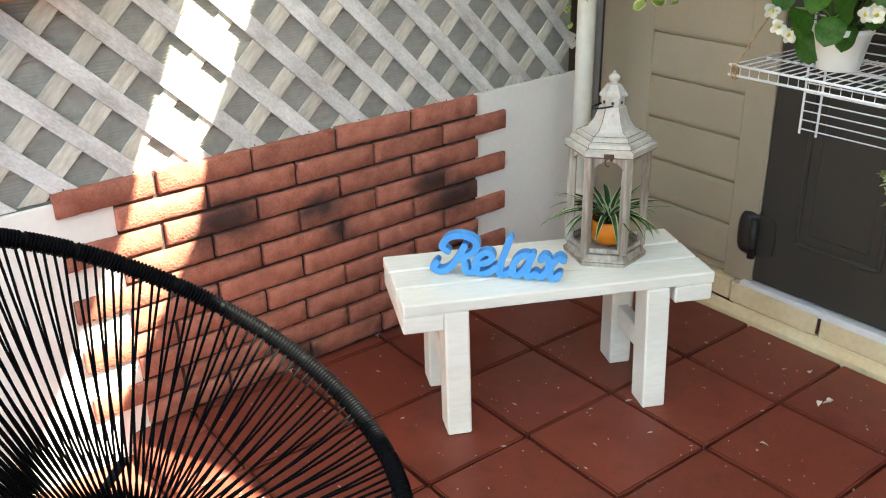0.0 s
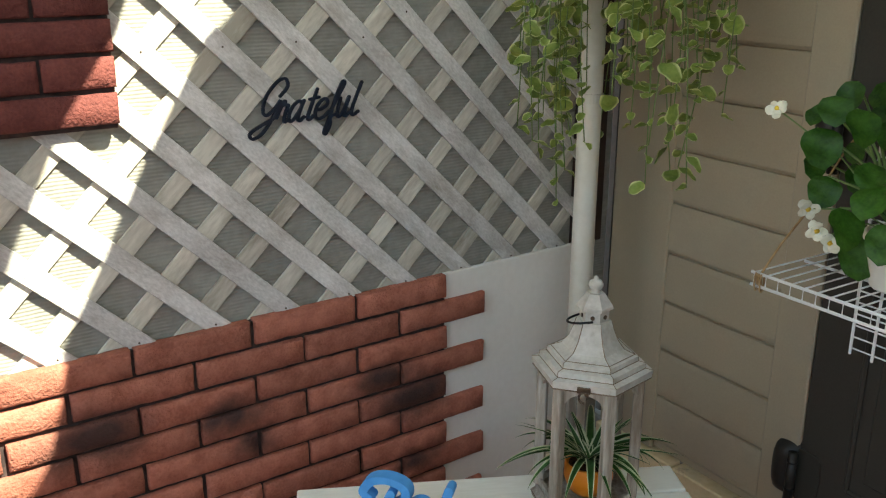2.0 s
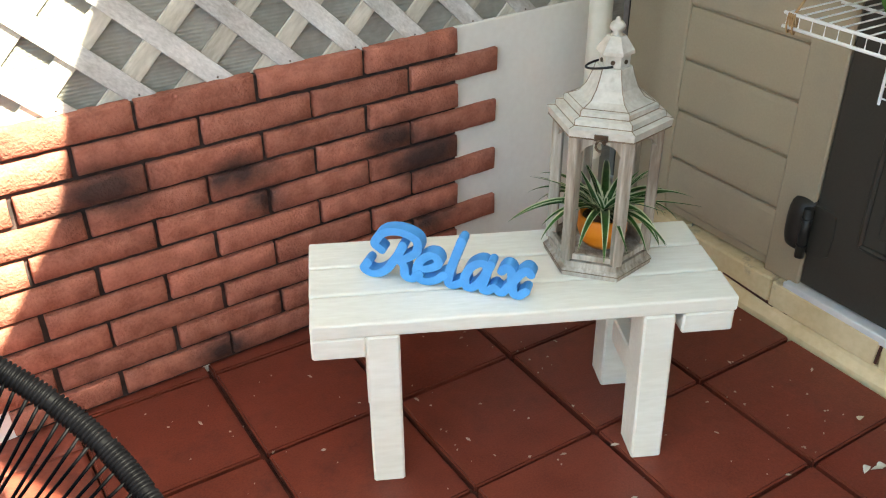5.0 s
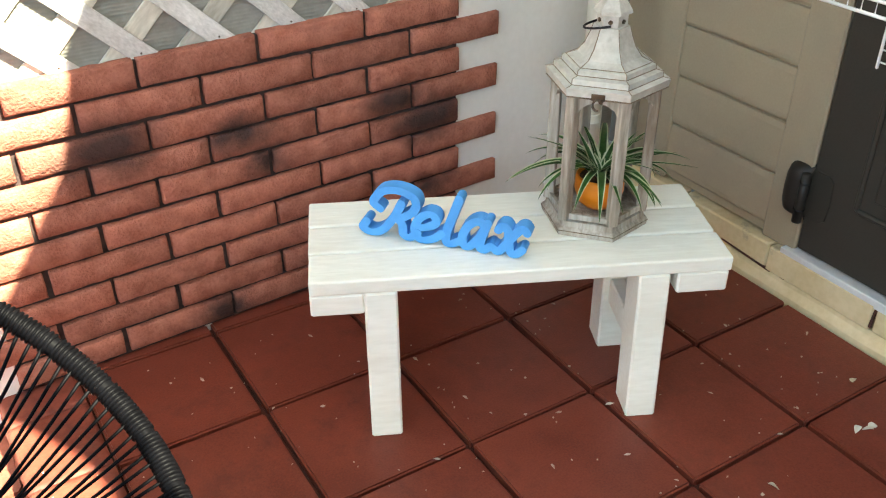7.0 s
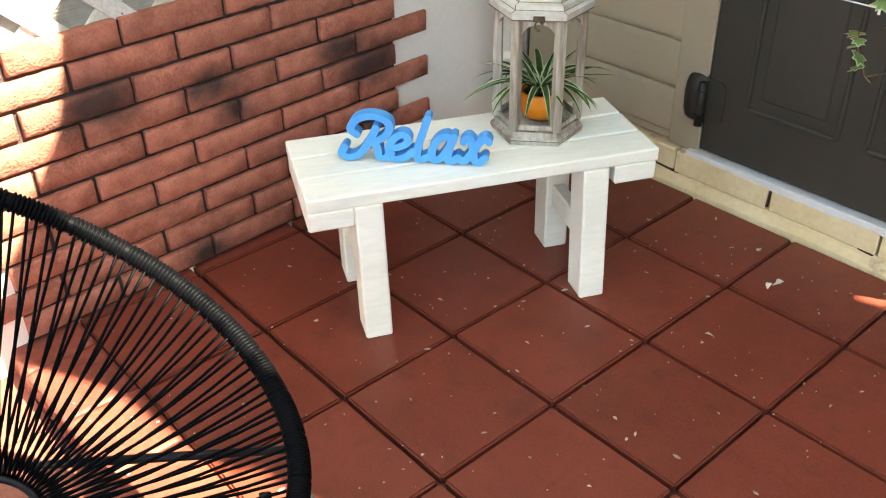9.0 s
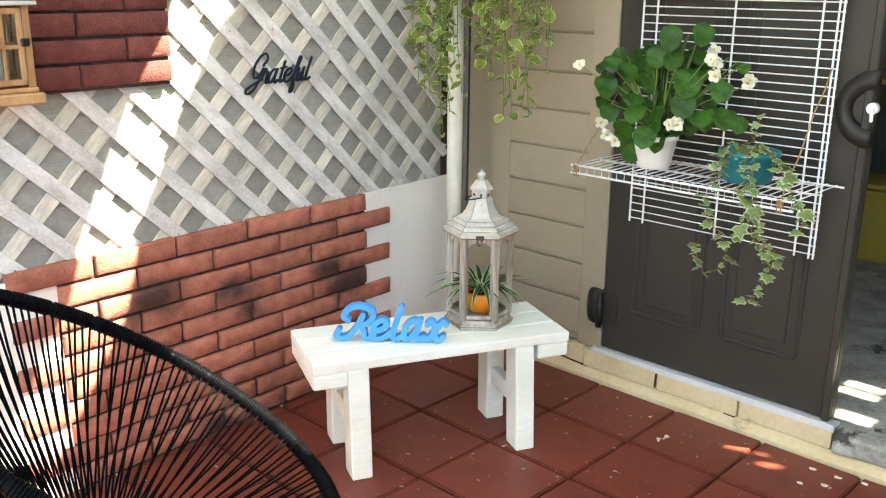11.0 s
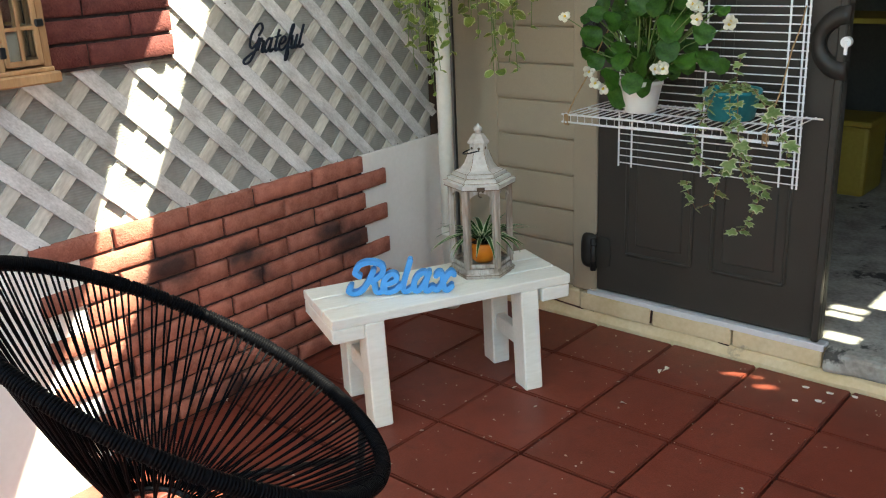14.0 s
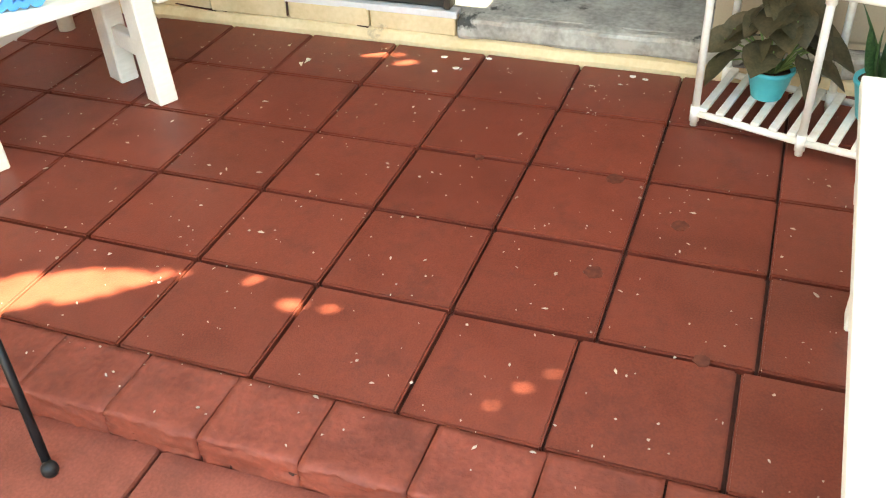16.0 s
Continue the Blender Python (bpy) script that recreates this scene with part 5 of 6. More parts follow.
STAMEN = mesh_of(lathe([(0.0, -0.002), (0.0045, 0.0), (0.0055, 0.004), (0.003, 0.008), (0.0, 0.009)], 8), "stamen", F_YELL, True)
FW = [petal_flower(F_WHITE, 0.042, s) for s in (1, 2)]
FR = [petal_flower(F_RED, 0.031, s) for s in (3, 4)]


def begonia(name, m, label, potdims, potmat, potlabel, leafmat, nleaves, spread, height, leafsize, flowers, nflow, seed, lean=(0, 0), kind="heart", sag=0.0):
    pl = thing(name, m, label, "potted plant")
    rb, rt, h, rimh = potdims
    pot = part("pot", flower_pot(rb, rt, h, rimh, potmat), potmat, pl, potlabel, True)
    rr = random.Random(seed)
    kinds = [leaf_mesh("leaf", leafmat, leafsize * s, leafsize * s * w, kind, d, f) for s, w, d, f in ((1, 0.95, 0.25, 0.2), (0.85, 1.0, 0.4, 0.1), (1.1, 0.85, 0.15, 0.3))]
    for k in range(nleaves):
        s = (k + 0.5) / nleaves
        a = 2.399 * k + rr.uniform(-.3, .3)
        r = spread * math.sqrt(s) * rr.uniform(0.75, 1.05)
        zz = h + height * (-0.10 - sag * s + 1.1 * (1 - s) ** 0.6) * rr.uniform(0.6, 1.0)
        top = Vector((r * math.cos(a) * 0.62 + lean[0] * (zz - h), r * math.sin(a) + lean[1] * (zz - h), zz))
        base = Vector((0.02 * math.cos(a), 0.02 * math.sin(a), h * 0.86))
        st = tube([base, base.lerp(top, 0.5) + Vector((0, 0, 0.02)), top], [0.0035, 0.0028, 0.002], sides=5)
        part("stem", st, M_STEM, pl, "", True)
        d = Vector((math.cos(a) - 0.30, math.sin(a), rr.uniform(-0.75, 0.10) if kind != "round" else rr.uniform(-1.1, -0.1)))
        part("leaf", kinds[k % 3], leafmat, pl).matrix_local = aim(top - d.normalized() * leafsize * 0.3, d, rr.uniform(-.6, .6), rr.uniform(0.65, 1.1))
    for k in range(nflow):
        a = rr.uniform(0, 2 * math.pi)
        r = spread * rr.uniform(0.35, 1.05)
        p = Vector((r * math.cos(a) * 0.6 - 0.05 + lean[0] * height * .6, r * math.sin(a) + lean[1] * height * .6, h + height * rr.uniform(0.1, 1.05)))
        for j in range(rr.choice((1, 2, 3))):
            q = p + Vector((rr.uniform(-.02, .02), rr.uniform(-.022, .022), rr.uniform(-.025, .025)))
            part("flower", flowers[(k + j) % 2], None, pl).matrix_local = aim(q, (-0.8 + rr.uniform(-.4, .4), rr.uniform(-.6, .6), rr.uniform(-.2, .5)), rr.uniform(0, 6)) @ Matrix.Rotation(radians(-70), 4, 'X')
        st = tube([(0, 0, h * 0.9), (p.x * 0.5, p.y * 0.5, (p.z + h) / 2 + 0.02), tuple(p)], 0.0015, sides=5)
        part("flower_stalk", st, M_STEM, pl, "", True)
    part("soil", lathe([(rt * 0.92 - 0.005, h * 0.86), (0.0, h * 0.87)], 20), M_SOIL, pl)
    return pl


def bloom_plant(m, label, potdims, potlabel, leafmat, leafsize, leaves, flowers, blooms, fill, spread, seed, depth):
    """A begonia with its large leaves and flowers at given places (across, up, size) before the stems, and smaller leaves behind."""
    pl = thing("begonia", m, label, "potted plant")
    rb, rt, h, rimh = potdims
    part("pot", flower_pot(rb, rt, h, rimh, M_WHITEPOT), M_WHITEPOT, pl, potlabel, True)
    part("soil", lathe([(rt * 0.92 - 0.005, h * 0.86), (0.0, h * 0.87)], 20), M_SOIL, pl)
    rr = random.Random(seed)
    kinds = [leaf_mesh("leaf", leafmat, leafsize * s, leafsize * s * w, "round", d, f) for s, w, d, f in ((1, 0.98, 0.22, 0.2), (0.92, 1.05, 0.35, 0.12), (1.05, 0.9, 0.12, 0.3))]
    todo = [(depth + rr.uniform(-.02, .03), y, z, s) for y, z, s in leaves]
    todo += [(rr.uniform(-0.03, 0.07), rr.gauss(spread[0], spread[1]), h + rr.uniform(0.02, spread[2]), rr.uniform(0.5, 0.85)) for k in range(fill)]
    for k, (x, y, z, s) in enumerate(todo):
        d = Vector((rr.uniform(-0.75, -0.2), rr.uniform(-0.75, 0.35), rr.uniform(-1.0, -0.15))).normalized()
        at = Vector((x, y, z)) - d * leafsize * s * 0.5
        part("leaf", kinds[k % 3], leafmat, pl).matrix_local = aim(at, d, rr.uniform(-.35, .35), s)
        base = Vector((0.015 * math.cos(k), 0.02 * math.sin(k * 2.4), h * 0.86))
        part("stem", tube([base, base.lerp(at, 0.55) + Vector((0.01, 0, 0.022)), at], [0.0036, 0.0028, 0.0019], sides=5), M_STEM, pl, "", True)
    for k, (y, z, n) in enumerate(blooms):
        p = Vector((depth - 0.02, y, z))
        for j in range(n):
            q = p + Vector((rr.uniform(-.012, .012), rr.uniform(-.018, .018), rr.uniform(-.018, .018))) * (1 if n > 1 else 0)
            bloom = part("flower", flowers[(k + j) % 2], None, pl)
            bloom.matrix_local = aim(q, (-0.8 + rr.uniform(-.3, .3), -0.5 + rr.uniform(-.4, .4), rr.uniform(-.2, .4)), rr.uniform(0, 6)) @ Matrix.Rotation(radians(-70), 4, 'X')
            if flowers is FW:
                part("stamen", STAMEN, F_YELL, bloom, "yellow stamens")
        part("flower_stalk", tube([(0, 0, h * 0.9), (p.x * 0.5, p.y * 0.5, (p.z + h) / 2 + 0.02), tuple(p)], 0.0015, sides=5), M_STEM, pl, "", True)


bloom_plant(pose(2.182, 1.172, S2), "green begonia with white flowers in white pot on wire shelf", (0.048, 0.066, 0.100, 0.016), "round white pot", L_BEGONIA, 0.080,
            [(.129, .238, .95), (.116, .306, .8), (.159, .288, .6), (.057, .284, .85), (-.085, .332, .95), (-.069, .385, .9), (-.123, .368, .75), (-.171, .398, .85), (-.128, .265, 1.15), (-.024, .329, .8), (-.248, .259, .9),
             (-.191, .177, 1.0), (-.138, .207, .95), (-.028, .152, 1.15), (.035, .203, .8), (.048, .115, .95), (.043, .053, 1.0), (-.044, .085, .75), (-.247, .182, .95), (.118, .160, .8), (.012, .169, .9), (-.027, .107, .9)],
            FW, [(.21, .293, 1), (.124, .131, 1), (.083, .091, 2), (-.116, .144, 4), (-.207, .345, 4), (-.217, .311, 2), (-.339, .284, 2)], 74, (-0.03, 0.10, 0.24), 11, -0.085)
bloom_plant(pose(2.190, 0.846, S1), "dark-leaved begonia with coral red flowers in tall white pot", (0.060, 0.080, 0.132, 0.020), "tall white plastic pot", L_DARK, 0.092,
            [(.054, .300, .95), (.068, .248, 1.0), (-.006, .325, .8), (-.051, .248, 1.15), (-.033, .301, .9), (-.095, .312, .8), (-.126, .163, 1.2), (-.087, .263, .9), (.012, .196, .8), (.078, .196, .9), (.059, .124, .95),
             (.117, .144, .7), (.132, .181, .5), (.049, .352, .5), (-.164, .190, .6), (-.078, .204, .9), (-.113, .344, .45), (.097, .215, .7)],
            FR, [(-.138, .352, 4), (-.069, .313, 2), (-.099, .298, 3), (-.163, .300, 2), (.095, .336, 3), (.063, .212, 2), (.030, .188, 3), (-.060, .187, 3), (-.091, .177, 2), (-.078, .157, 2), (.003, .152, 1), (.165, .160, 2), (.173, .130, 1),
                 (-.203, .183, 2), (-.205, .139, 1), (-.038, .314, 1), (.115, .285, 1)], 18, (0.0, 0.06, 0.17), 23, -0.07)
begonia("pothos", pose(2.190, 1.240, S1), "bushy cream-variegated pothos in small teal pot on wire shelf", (0.040, 0.052, 0.075, 0.014), M_TEAL, "small teal pot",
        L_POTHOS, 150, 0.165, 0.120, 0.056, FW, 0, 31, (0, -0.45), "oval", 0.62)


def trail(points, leaves, every, size, rr, items, owner, material, spin=1.0):
    """Leaves by turns on both sides of a trailing stem."""
    pts = [Vector(p) for p in points]
    smooth = []
    for i in range(len(pts) - 1):
        for k in range(5):
            smooth.append(pts[i].lerp(pts[i + 1], k / 5))
    smooth.append(pts[-1])
    part("stem", tube(smooth, 0.0013, sides=5), material, owner, "", True)
    run, side = 0.0, 1
    for a, b in zip(smooth, smooth[1:]):
        run += (b - a).length
        if run >= every:
            run, side = 0.0, -side
            ang = rr.uniform(0, 2 * math.pi)
            d = Vector((math.cos(ang) - 0.5, math.sin(ang) * 0.6 + side * spin, rr.uniform(-0.9, 0.2)))
            items.append((rr.choice(leaves), aim(b, d, rr.uniform(-.8, .8), size * rr.uniform(0.6, 1.15))))


# ivy in a teal bowl, hanging over the lower shelf
ivy = thing("ivy", pose(2.200, 0.884, S2), "variegated ivy trailing from a teal bowl on the lower wire shelf", "potted plant")
part("bowl", flower_pot(0.066, 0.082, 0.088, 0.014, M_TEAL, 0.8), M_TEAL, ivy, "wide teal plastic bowl", True)
part("soil", lathe([(0.072, 0.071), (0.0, 0.077)], 20), M_SOIL, ivy)
rr = random.Random(8)


def ivy_leaf(size):
    """Five-pointed leaf, stalk at the origin, tip along +y."""
    bm = bmesh.new()
    lay = bm.verts.layers.float.new("side")
    star = [(0, 0), (0.30, -0.10), (0.62, 0.12), (0.36, 0.34), (0.50, 0.66), (0.20, 0.62), (0, 1.0)]
    star = star + [(-x, y) for x, y in star[-2:0:-1]]
    c = bm.verts.new((0, 0.38 * size, 0.05 * size))
    c[lay] = 0
    inner, outer = [], []
    for x, y in star:
        q = bm.verts.new((x * size * 0.55, (0.38 + (y - 0.38) * 0.55) * size, 0.03 * size))
        q[lay] = 0.45
        inner.append(q)
        v = bm.verts.new((x * size, y * size, -0.10 * size * abs(y)))
        v[lay] = 1
        outer.append(v)
    n = len(star)
    for k in range(n):
        j = (k + 1) % n
        bm.faces.new((c, inner[k], inner[j]))
        bm.faces.new((inner[k], outer[k], outer[j], inner[j]))
    return mesh_of(bm, "leaf", L_IVY, True)


ivl = [ivy_leaf(s) for s in (0.033, 0.041, 0.026)]
items = []
ivy_runs = ([(.0, .02, .08), (-.09, .01, .09), (-.165, .03, -.02), (-.17, .022, -.085), (-.17, -.017, -.112), (-.168, -.046, -.154), (-.17, -.036, -.212), (-.168, .018, -.238), (-.165, .045, -.19), (-.165, .05, -.16)],
            [(.0, .0, .08), (-.08, -.03, .11), (-.15, -.06, .06), (-.17, -.08, -.008), (-.17, -.09, -.053), (-.17, -.066, -.104), (-.17, -.055, -.13)],
            [(-.02, -.02, .08), (-.1, -.06, .1), (-.16, -.09, .03), (-.17, -.10, -.02), (-.17, -.132, -.065), (-.17, -.141, -.114), (-.17, -.168, -.186), (-.17, -.145, -.25), (-.17, -.132, -.277), (-.17, -.094, -.288)],
            [(-.17, -.141, -.114), (-.175, -.177, -.13), (-.17, -.178, -.16)],
            [(.0, -.04, .08), (-.06, -.09, .10), (-.13, -.15, .07), (-.16, -.213, -.002), (-.17, -.239, -.021), (-.17, -.235, -.07)],
            [(-.01, .03, .08), (-.06, .045, .10), (-.10, .04, .06), (-.13, .03, .03)],
            [(-.17, -.115, -.04), (-.175, -.11, -.09), (-.172, -.125, -.13)])
for run in ivy_runs:
    trail(run, ivl, 0.012, 1.0, rr, items, ivy, M_BROWNSTEM)
for k in range(8):
    a = 2.2 + 2.0 * k / 7 + rr.uniform(-.2, .2)
    top = (0.06 * math.cos(a), 0.075 * math.sin(a), rr.uniform(0.09, 0.13))
    trail([(0.02 * math.cos(a), 0.02 * math.sin(a), 0.08), (0.04 * math.cos(a), 0.05 * math.sin(a), 0.11), top], ivl, 0.020, 0.9, rr, items, ivy, M_BROWNSTEM)
trail([(0.0, -0.01, 0.08), (-0.02, -0.02, 0.13), (-0.02, -0.03, 0.19)], ivl, 0.018, 0.9, rr, items, ivy, M_BROWNSTEM)
for me, m in items:
    part("leaf", me, L_IVY, ivy).matrix_local = m

# ---------- hanging basket on the post ----------
BX, BY = 2.045, 1.745
bracket = thing("plant_bracket", pose(2.150, 1.957, 1.80), "white metal plant bracket clamped to the corner post", "bracket")
arm = Vector((BX - 2.150, BY - 1.957, 0))
bb = bmesh.new()
tube([arm * 0.06 + Vector((0, 0, 0.075)), arm * 0.95 + Vector((0, 0, 0.085)), arm * 1.04 + Vector((0, 0, 0.075)), arm * 1.04 + Vector((0, 0, 0.055)), arm * 0.98 + Vector((0, 0, 0.045))], 0.010, bb, 8)
part("arm", bb, M_PIPE, bracket, "", True)
part("brace", tube([arm * 0.07 + Vector((0, 0, -0.08)), arm * 0.35 + Vector((0, 0, 0.0)), arm * 0.62 + Vector((0, 0, 0.075))], 0.008, sides=8), M_PIPE, bracket, "", True)
part("clamp", lathe([(0.027, -0.05), (0.0305, -0.05), (0.0305, 0.09), (0.027, 0.09)], 24), M_PIPE, bracket)
basket = thing("hanging_basket", pose(BX, BY, 1.315), "terracotta hanging pot spilling cream-edged vines, on black chains", "hanging plant")
part("pot", flower_pot(0.062, 0.092, 0.105, 0.018, M_TERRA), M_TERRA, basket, "terracotta plastic pot", True)
link = mesh_of(tube([(0.0045 * math.cos(t), 0, 0.0085 * math.sin(t)) for t in (2 * math.pi * k / 10 for k in range(10))], 0.0014, sides=5, closed=True), "chain_link", M_BLACK)
HOOK = Vector((0, 0, 0.515))
part("hook", tube([HOOK + Vector((0, 0.018 * math.sin(t), 0.025 - 0.018 * math.cos(t))) for t in (math.pi * k / 8 for k in range(9))] + [HOOK + Vector((0, 0, 0.045))], 0.0022), M_BLACK, basket, "black wire hook", True)
for a in (0.5, 2.6, 4.7):
    end = Vector((0.086 * math.cos(a), 0.086 * math.sin(a), 0.10))
    n = 27
    rot = (HOOK - end).to_track_quat('Z', 'Y').to_matrix().to_4x4()
    for k in range(n):
        part("chain_link", link, M_BLACK, basket).matrix_local = Matrix.Translation(end.lerp(HOOK, (k + 0.5) / n)) @ rot @ Matrix.Rotation(radians(90 * (k % 2)), 4, 'Z')
vl = [leaf_mesh("leaf", L_VINE, s, s * 0.85, "round", 0.2, f) for s, f in ((0.033, 0.25), (0.041, 0.1), (0.025, 0.4))]
rr = random.Random(14)
items = []
for k in range(78):
    a = 2.399 * k
    out = rr.uniform(0.11, 0.23)
    ca, sa = math.cos(a), math.sin(a)
    lift = rr.uniform(0.10, 0.22)
    # longest to the wall side, shorter to the shed side
    fall = rr.choice((rr.uniform(-0.02, 0.1), rr.uniform(-0.20, 0.0), rr.uniform(-0.40, -0.20)))
    if sa < 0.1 and fall < -0.05 and k % 2:
        fall += 0.20
    trail([(0.03 * ca, 0.03 * sa, 0.10), (out * 0.5 * ca, out * 0.5 * sa, lift), (out * ca, out * sa, (lift + fall) / 2 + 0.03), (out * 1.05 * ca + rr.uniform(-.03, .03), out * 1.05 * sa + rr.uniform(-.03, .03), fall)], vl, 0.021, 1.18, rr, items, basket, M_STEM)
for (dx, dy, z) in ((-0.10, 0.06, -0.44), (-0.08, 0.09, -0.40), (-0.06, 0.10, -0.33), (-0.12, 0.03, -0.36), (0.02, -0.11, -0.27), (0.04, -0.14, -0.34), (-0.03, -0.06, -0.26), (-0.10, 0.0, -0.30)):
    trail([(dx * .4, dy * .4, 0.10), (dx, dy, 0.12), (dx * 1.2, dy * 1.2, 0.0), (dx * 1.15, dy * 1.2, z * 0.5), (dx + rr.uniform(-.02, .02), dy + rr.uniform(-.02, .02), z)], vl, 0.020, 1.02, rr, items, basket, M_STEM)
cut = items[:290]
for me, m in cut:
    part("leaf", me, L_VINE, basket).matrix_local = m
if items[290:]:
    tagged(part("leaves", joined(items[290:], "leaves", L_VINE), L_VINE, basket), "", "", "", "stuff")

# ---------- words on the lattice ----------
for wd, x, z, w, h, tilt in (("Blessed", -1.005, 1.668, 0.290, 0.135, 2.0), ("Family", -0.812, 1.321, 0.272, 0.132, 0.0), ("Grateful", -0.937, 1.018, 0.265, 0.128, 0.0)):
    word_sign(wd, WALL @ pose(x, -0.012, z, 0, tilt, 0), w, h, 0.004, 0.17, 0.42, M_SIGN, f"small dark navy cut-metal script word {wd} fixed on the lattice", "words on the lattice")

# ---------- pine lantern on a scroll bracket ----------
LX, LY, LZ = 0.606, 1.943, 1.076
pine = thing("lantern", pose(LX, LY, LZ, 0, 0, 3) @ Matrix.Diagonal((0.92, 0.92, 0.985, 1)), "hanging honey pine lantern with black pyramid roof and ivory candle", "lantern")
part("base", box((0.172, 0.172, 0.026), (0, 0, 0.013), 0.004), M_PINE, pine)
part("base_step", box((0.150, 0.150, 0.012), (0, 0, 0.032), 0.003), M_PINE, pine)
for sx in (-1, 1):
    for sy in (-1, 1):
        part("corner_post", box((0.020, 0.020, 0.185), (sx * 0.061, sy * 0.061, 0.130), 0.002), M_PINE, pine)
part("top_plate", box((0.172, 0.172, 0.010), (0, 0, 0.226), 0.002), M_WASHROOF, pine, "pale grey eave board")


def window_frame(w, h):
    bm = bmesh.new()
    for (sx, sz, x, z) in ((w, 0.014, 0, h / 2 - 0.007), (w, 0.014, 0, -h / 2 + 0.007), (0.014, h, w / 2 - 0.007, 0), (0.014, h, -w / 2 + 0.007, 0), (0.009, h - 0.02, 0, 0), (w - 0.02, 0.009, 0, 0)):
        box((sx, 0.010, sz), (x, 0, z), 0.0015, bm=bm)
    return bm


for k in range(4):
    fr = part("window_frame", window_frame(0.100, 0.172), M_PINE, pine)
    fr.matrix_local = Matrix.Rotation(radians(90 * k), 4, 'Z') @ Matrix.Translation((0, -0.064 if k else -0.068, 0.130))
    gl = part("pane", box((0.088, 0.002, 0.16)), M_GLASS, fr)
    gl.visible_shadow = False
    if k == 0:
        for z in (0.045, -0.05):
            part("hinge", box((0.016, 0.006, 0.026), (-0.053, -0.007, z), 0.002), M_BLACK, fr, "black iron hinge")
        part("latch", box((0.022, 0.010, 0.018), (0.052, -0.008, 0.01), 0.003), M_BLACK, fr, "black iron latch")
part("pyramid_roof", lathe([(0.118, 0.231), (0.116, 0.235), (0.020, 0.375), (0.014, 0.380), (0.014, 0.392), (0.018, 0.395), (0.010, 0.402), (0.0, 0.403)], 4, turn=radians(45)), M_ROOFMETAL, pine, "grey-black metal pyramid roof")
part("ring", tube([(0.032 * math.cos(t), 0, 0.435 + 0.034 * math.sin(t)) for t in (2 * math.pi * k / 24 for k in range(24))], 0.0022, closed=True), M_BLACK, pine, "thin black carrying ring", True)
part("candle", lathe([(0.036, 0.039), (0.037, 0.115), (0.034, 0.118), (0.0, 0.116)], 24), M_CANDLE, pine, "ivory pillar candle", True)
scroll = thing("scroll_bracket", pose(0.470, 1.983, 1.47), "black wrought iron scroll bracket fixed on the upper brick panel", "bracket")
part("back_plate", box((0.020, 0.008, 0.22), (0, 0.010, -0.01), 0.002), M_BLACK, scroll)


def curl(c, r0, r1, a0, a1, n=18):
    return [(c[0] + (r0 + (r1 - r0) * k / n) * math.cos(a0 + (a1 - a0) * k / n), c[1], c[2] + (r0 + (r1 - r0) * k / n) * math.sin(a0 + (a1 - a0) * k / n)) for k in range(n + 1)]


TIP = Vector((LX - 0.470, LY - 1.983, 0.07))
part("arm", tube([(0, 0, 0.08), (0.03, -0.008, 0.085), (0.06, -0.018, 0.075), (0.10, -0.03, 0.055), tuple(TIP)] + [(TIP.x + 0.012 + 0.016 * math.cos(t), TIP.y, TIP.z + 0.014 + 0.016 * math.sin(t)) for t in (-2 + 0.5 * k for k in range(9))], 0.0035), M_BLACK, scroll, "", True)
part("brace", tube([(0, 0, -0.09), (0.03, -0.01, -0.05), (0.05, -0.015, 0.0), (0.075, -0.022, 0.062)], 0.0032), M_BLACK, scroll, "", True)
part("curl", tube(curl((0.022, -0.006, 0.040), 0.030, 0.008, 1.6, -5.0), 0.0028), M_BLACK, scroll, "", True)
part("curl", tube(curl((0.020, -0.006, -0.040), 0.026, 0.008, -1.6, 5.0), 0.0028), M_BLACK, scroll, "", True)

# ---------- plant stand by the doorway ----------
stand = thing("plant_stand", pose(0, 0, 0), "white PVC pipe plant stand with slatted shelves, on the red tiles", "plant stand")
F = [Vector((2.041, -0.166, 0)), Vector((1.955, -0.435, 0)), Vector((1.870, -0.790, 0))]
B = [Vector((2.301, -0.221, 0)), Vector((2.215, -0.50, 0)), Vector((2.13, -0.86, 0))]
for p in F + B:
    post_p = part("post", rod(p, p + Vector((0, 0, 0.86)), 0.0100, sides=14), M_PVC, stand, "", True)
    for z in (0.035, 0.415):
        part("fitting", rod(p + Vector((0, 0, z - 0.022)), p + Vector((0, 0, z + 0.022)), 0.0132, sides=14), M_PVC, post_p, "", True)
slat_m = {}
for z in (0.042, 0.422, 0.80):
    for P in (F, B):
        for a, b in zip(P, P[1:]):
            part("rail", rod(a + Vector((0, 0, z - 0.006)), b + Vector((0, 0, z - 0.006)), 0.0095, sides=12), M_PVC, stand, "", True)
    for s in range(2):
        for k in range(6 if s == 0 else 7):
            u = (k + 0.45) / (6 if s == 0 else 7)
            a, b = F[s].lerp(F[s + 1], u), B[s].lerp(B[s + 1], u)
            d = b - a
            bm = box((d.length + 0.012, 0.022, 0.010), (0, 0, 0), 0.002)
            ob = part("slat", bm, M_PVC, stand)
            ob.matrix_local = Matrix.Translation((a + b) / 2 + Vector((0, 0, z + 0.009))) @ Matrix.Rotation(math.atan2(d.y, d.x), 4, 'Z')
Z1 = 0.042 + 0.0142


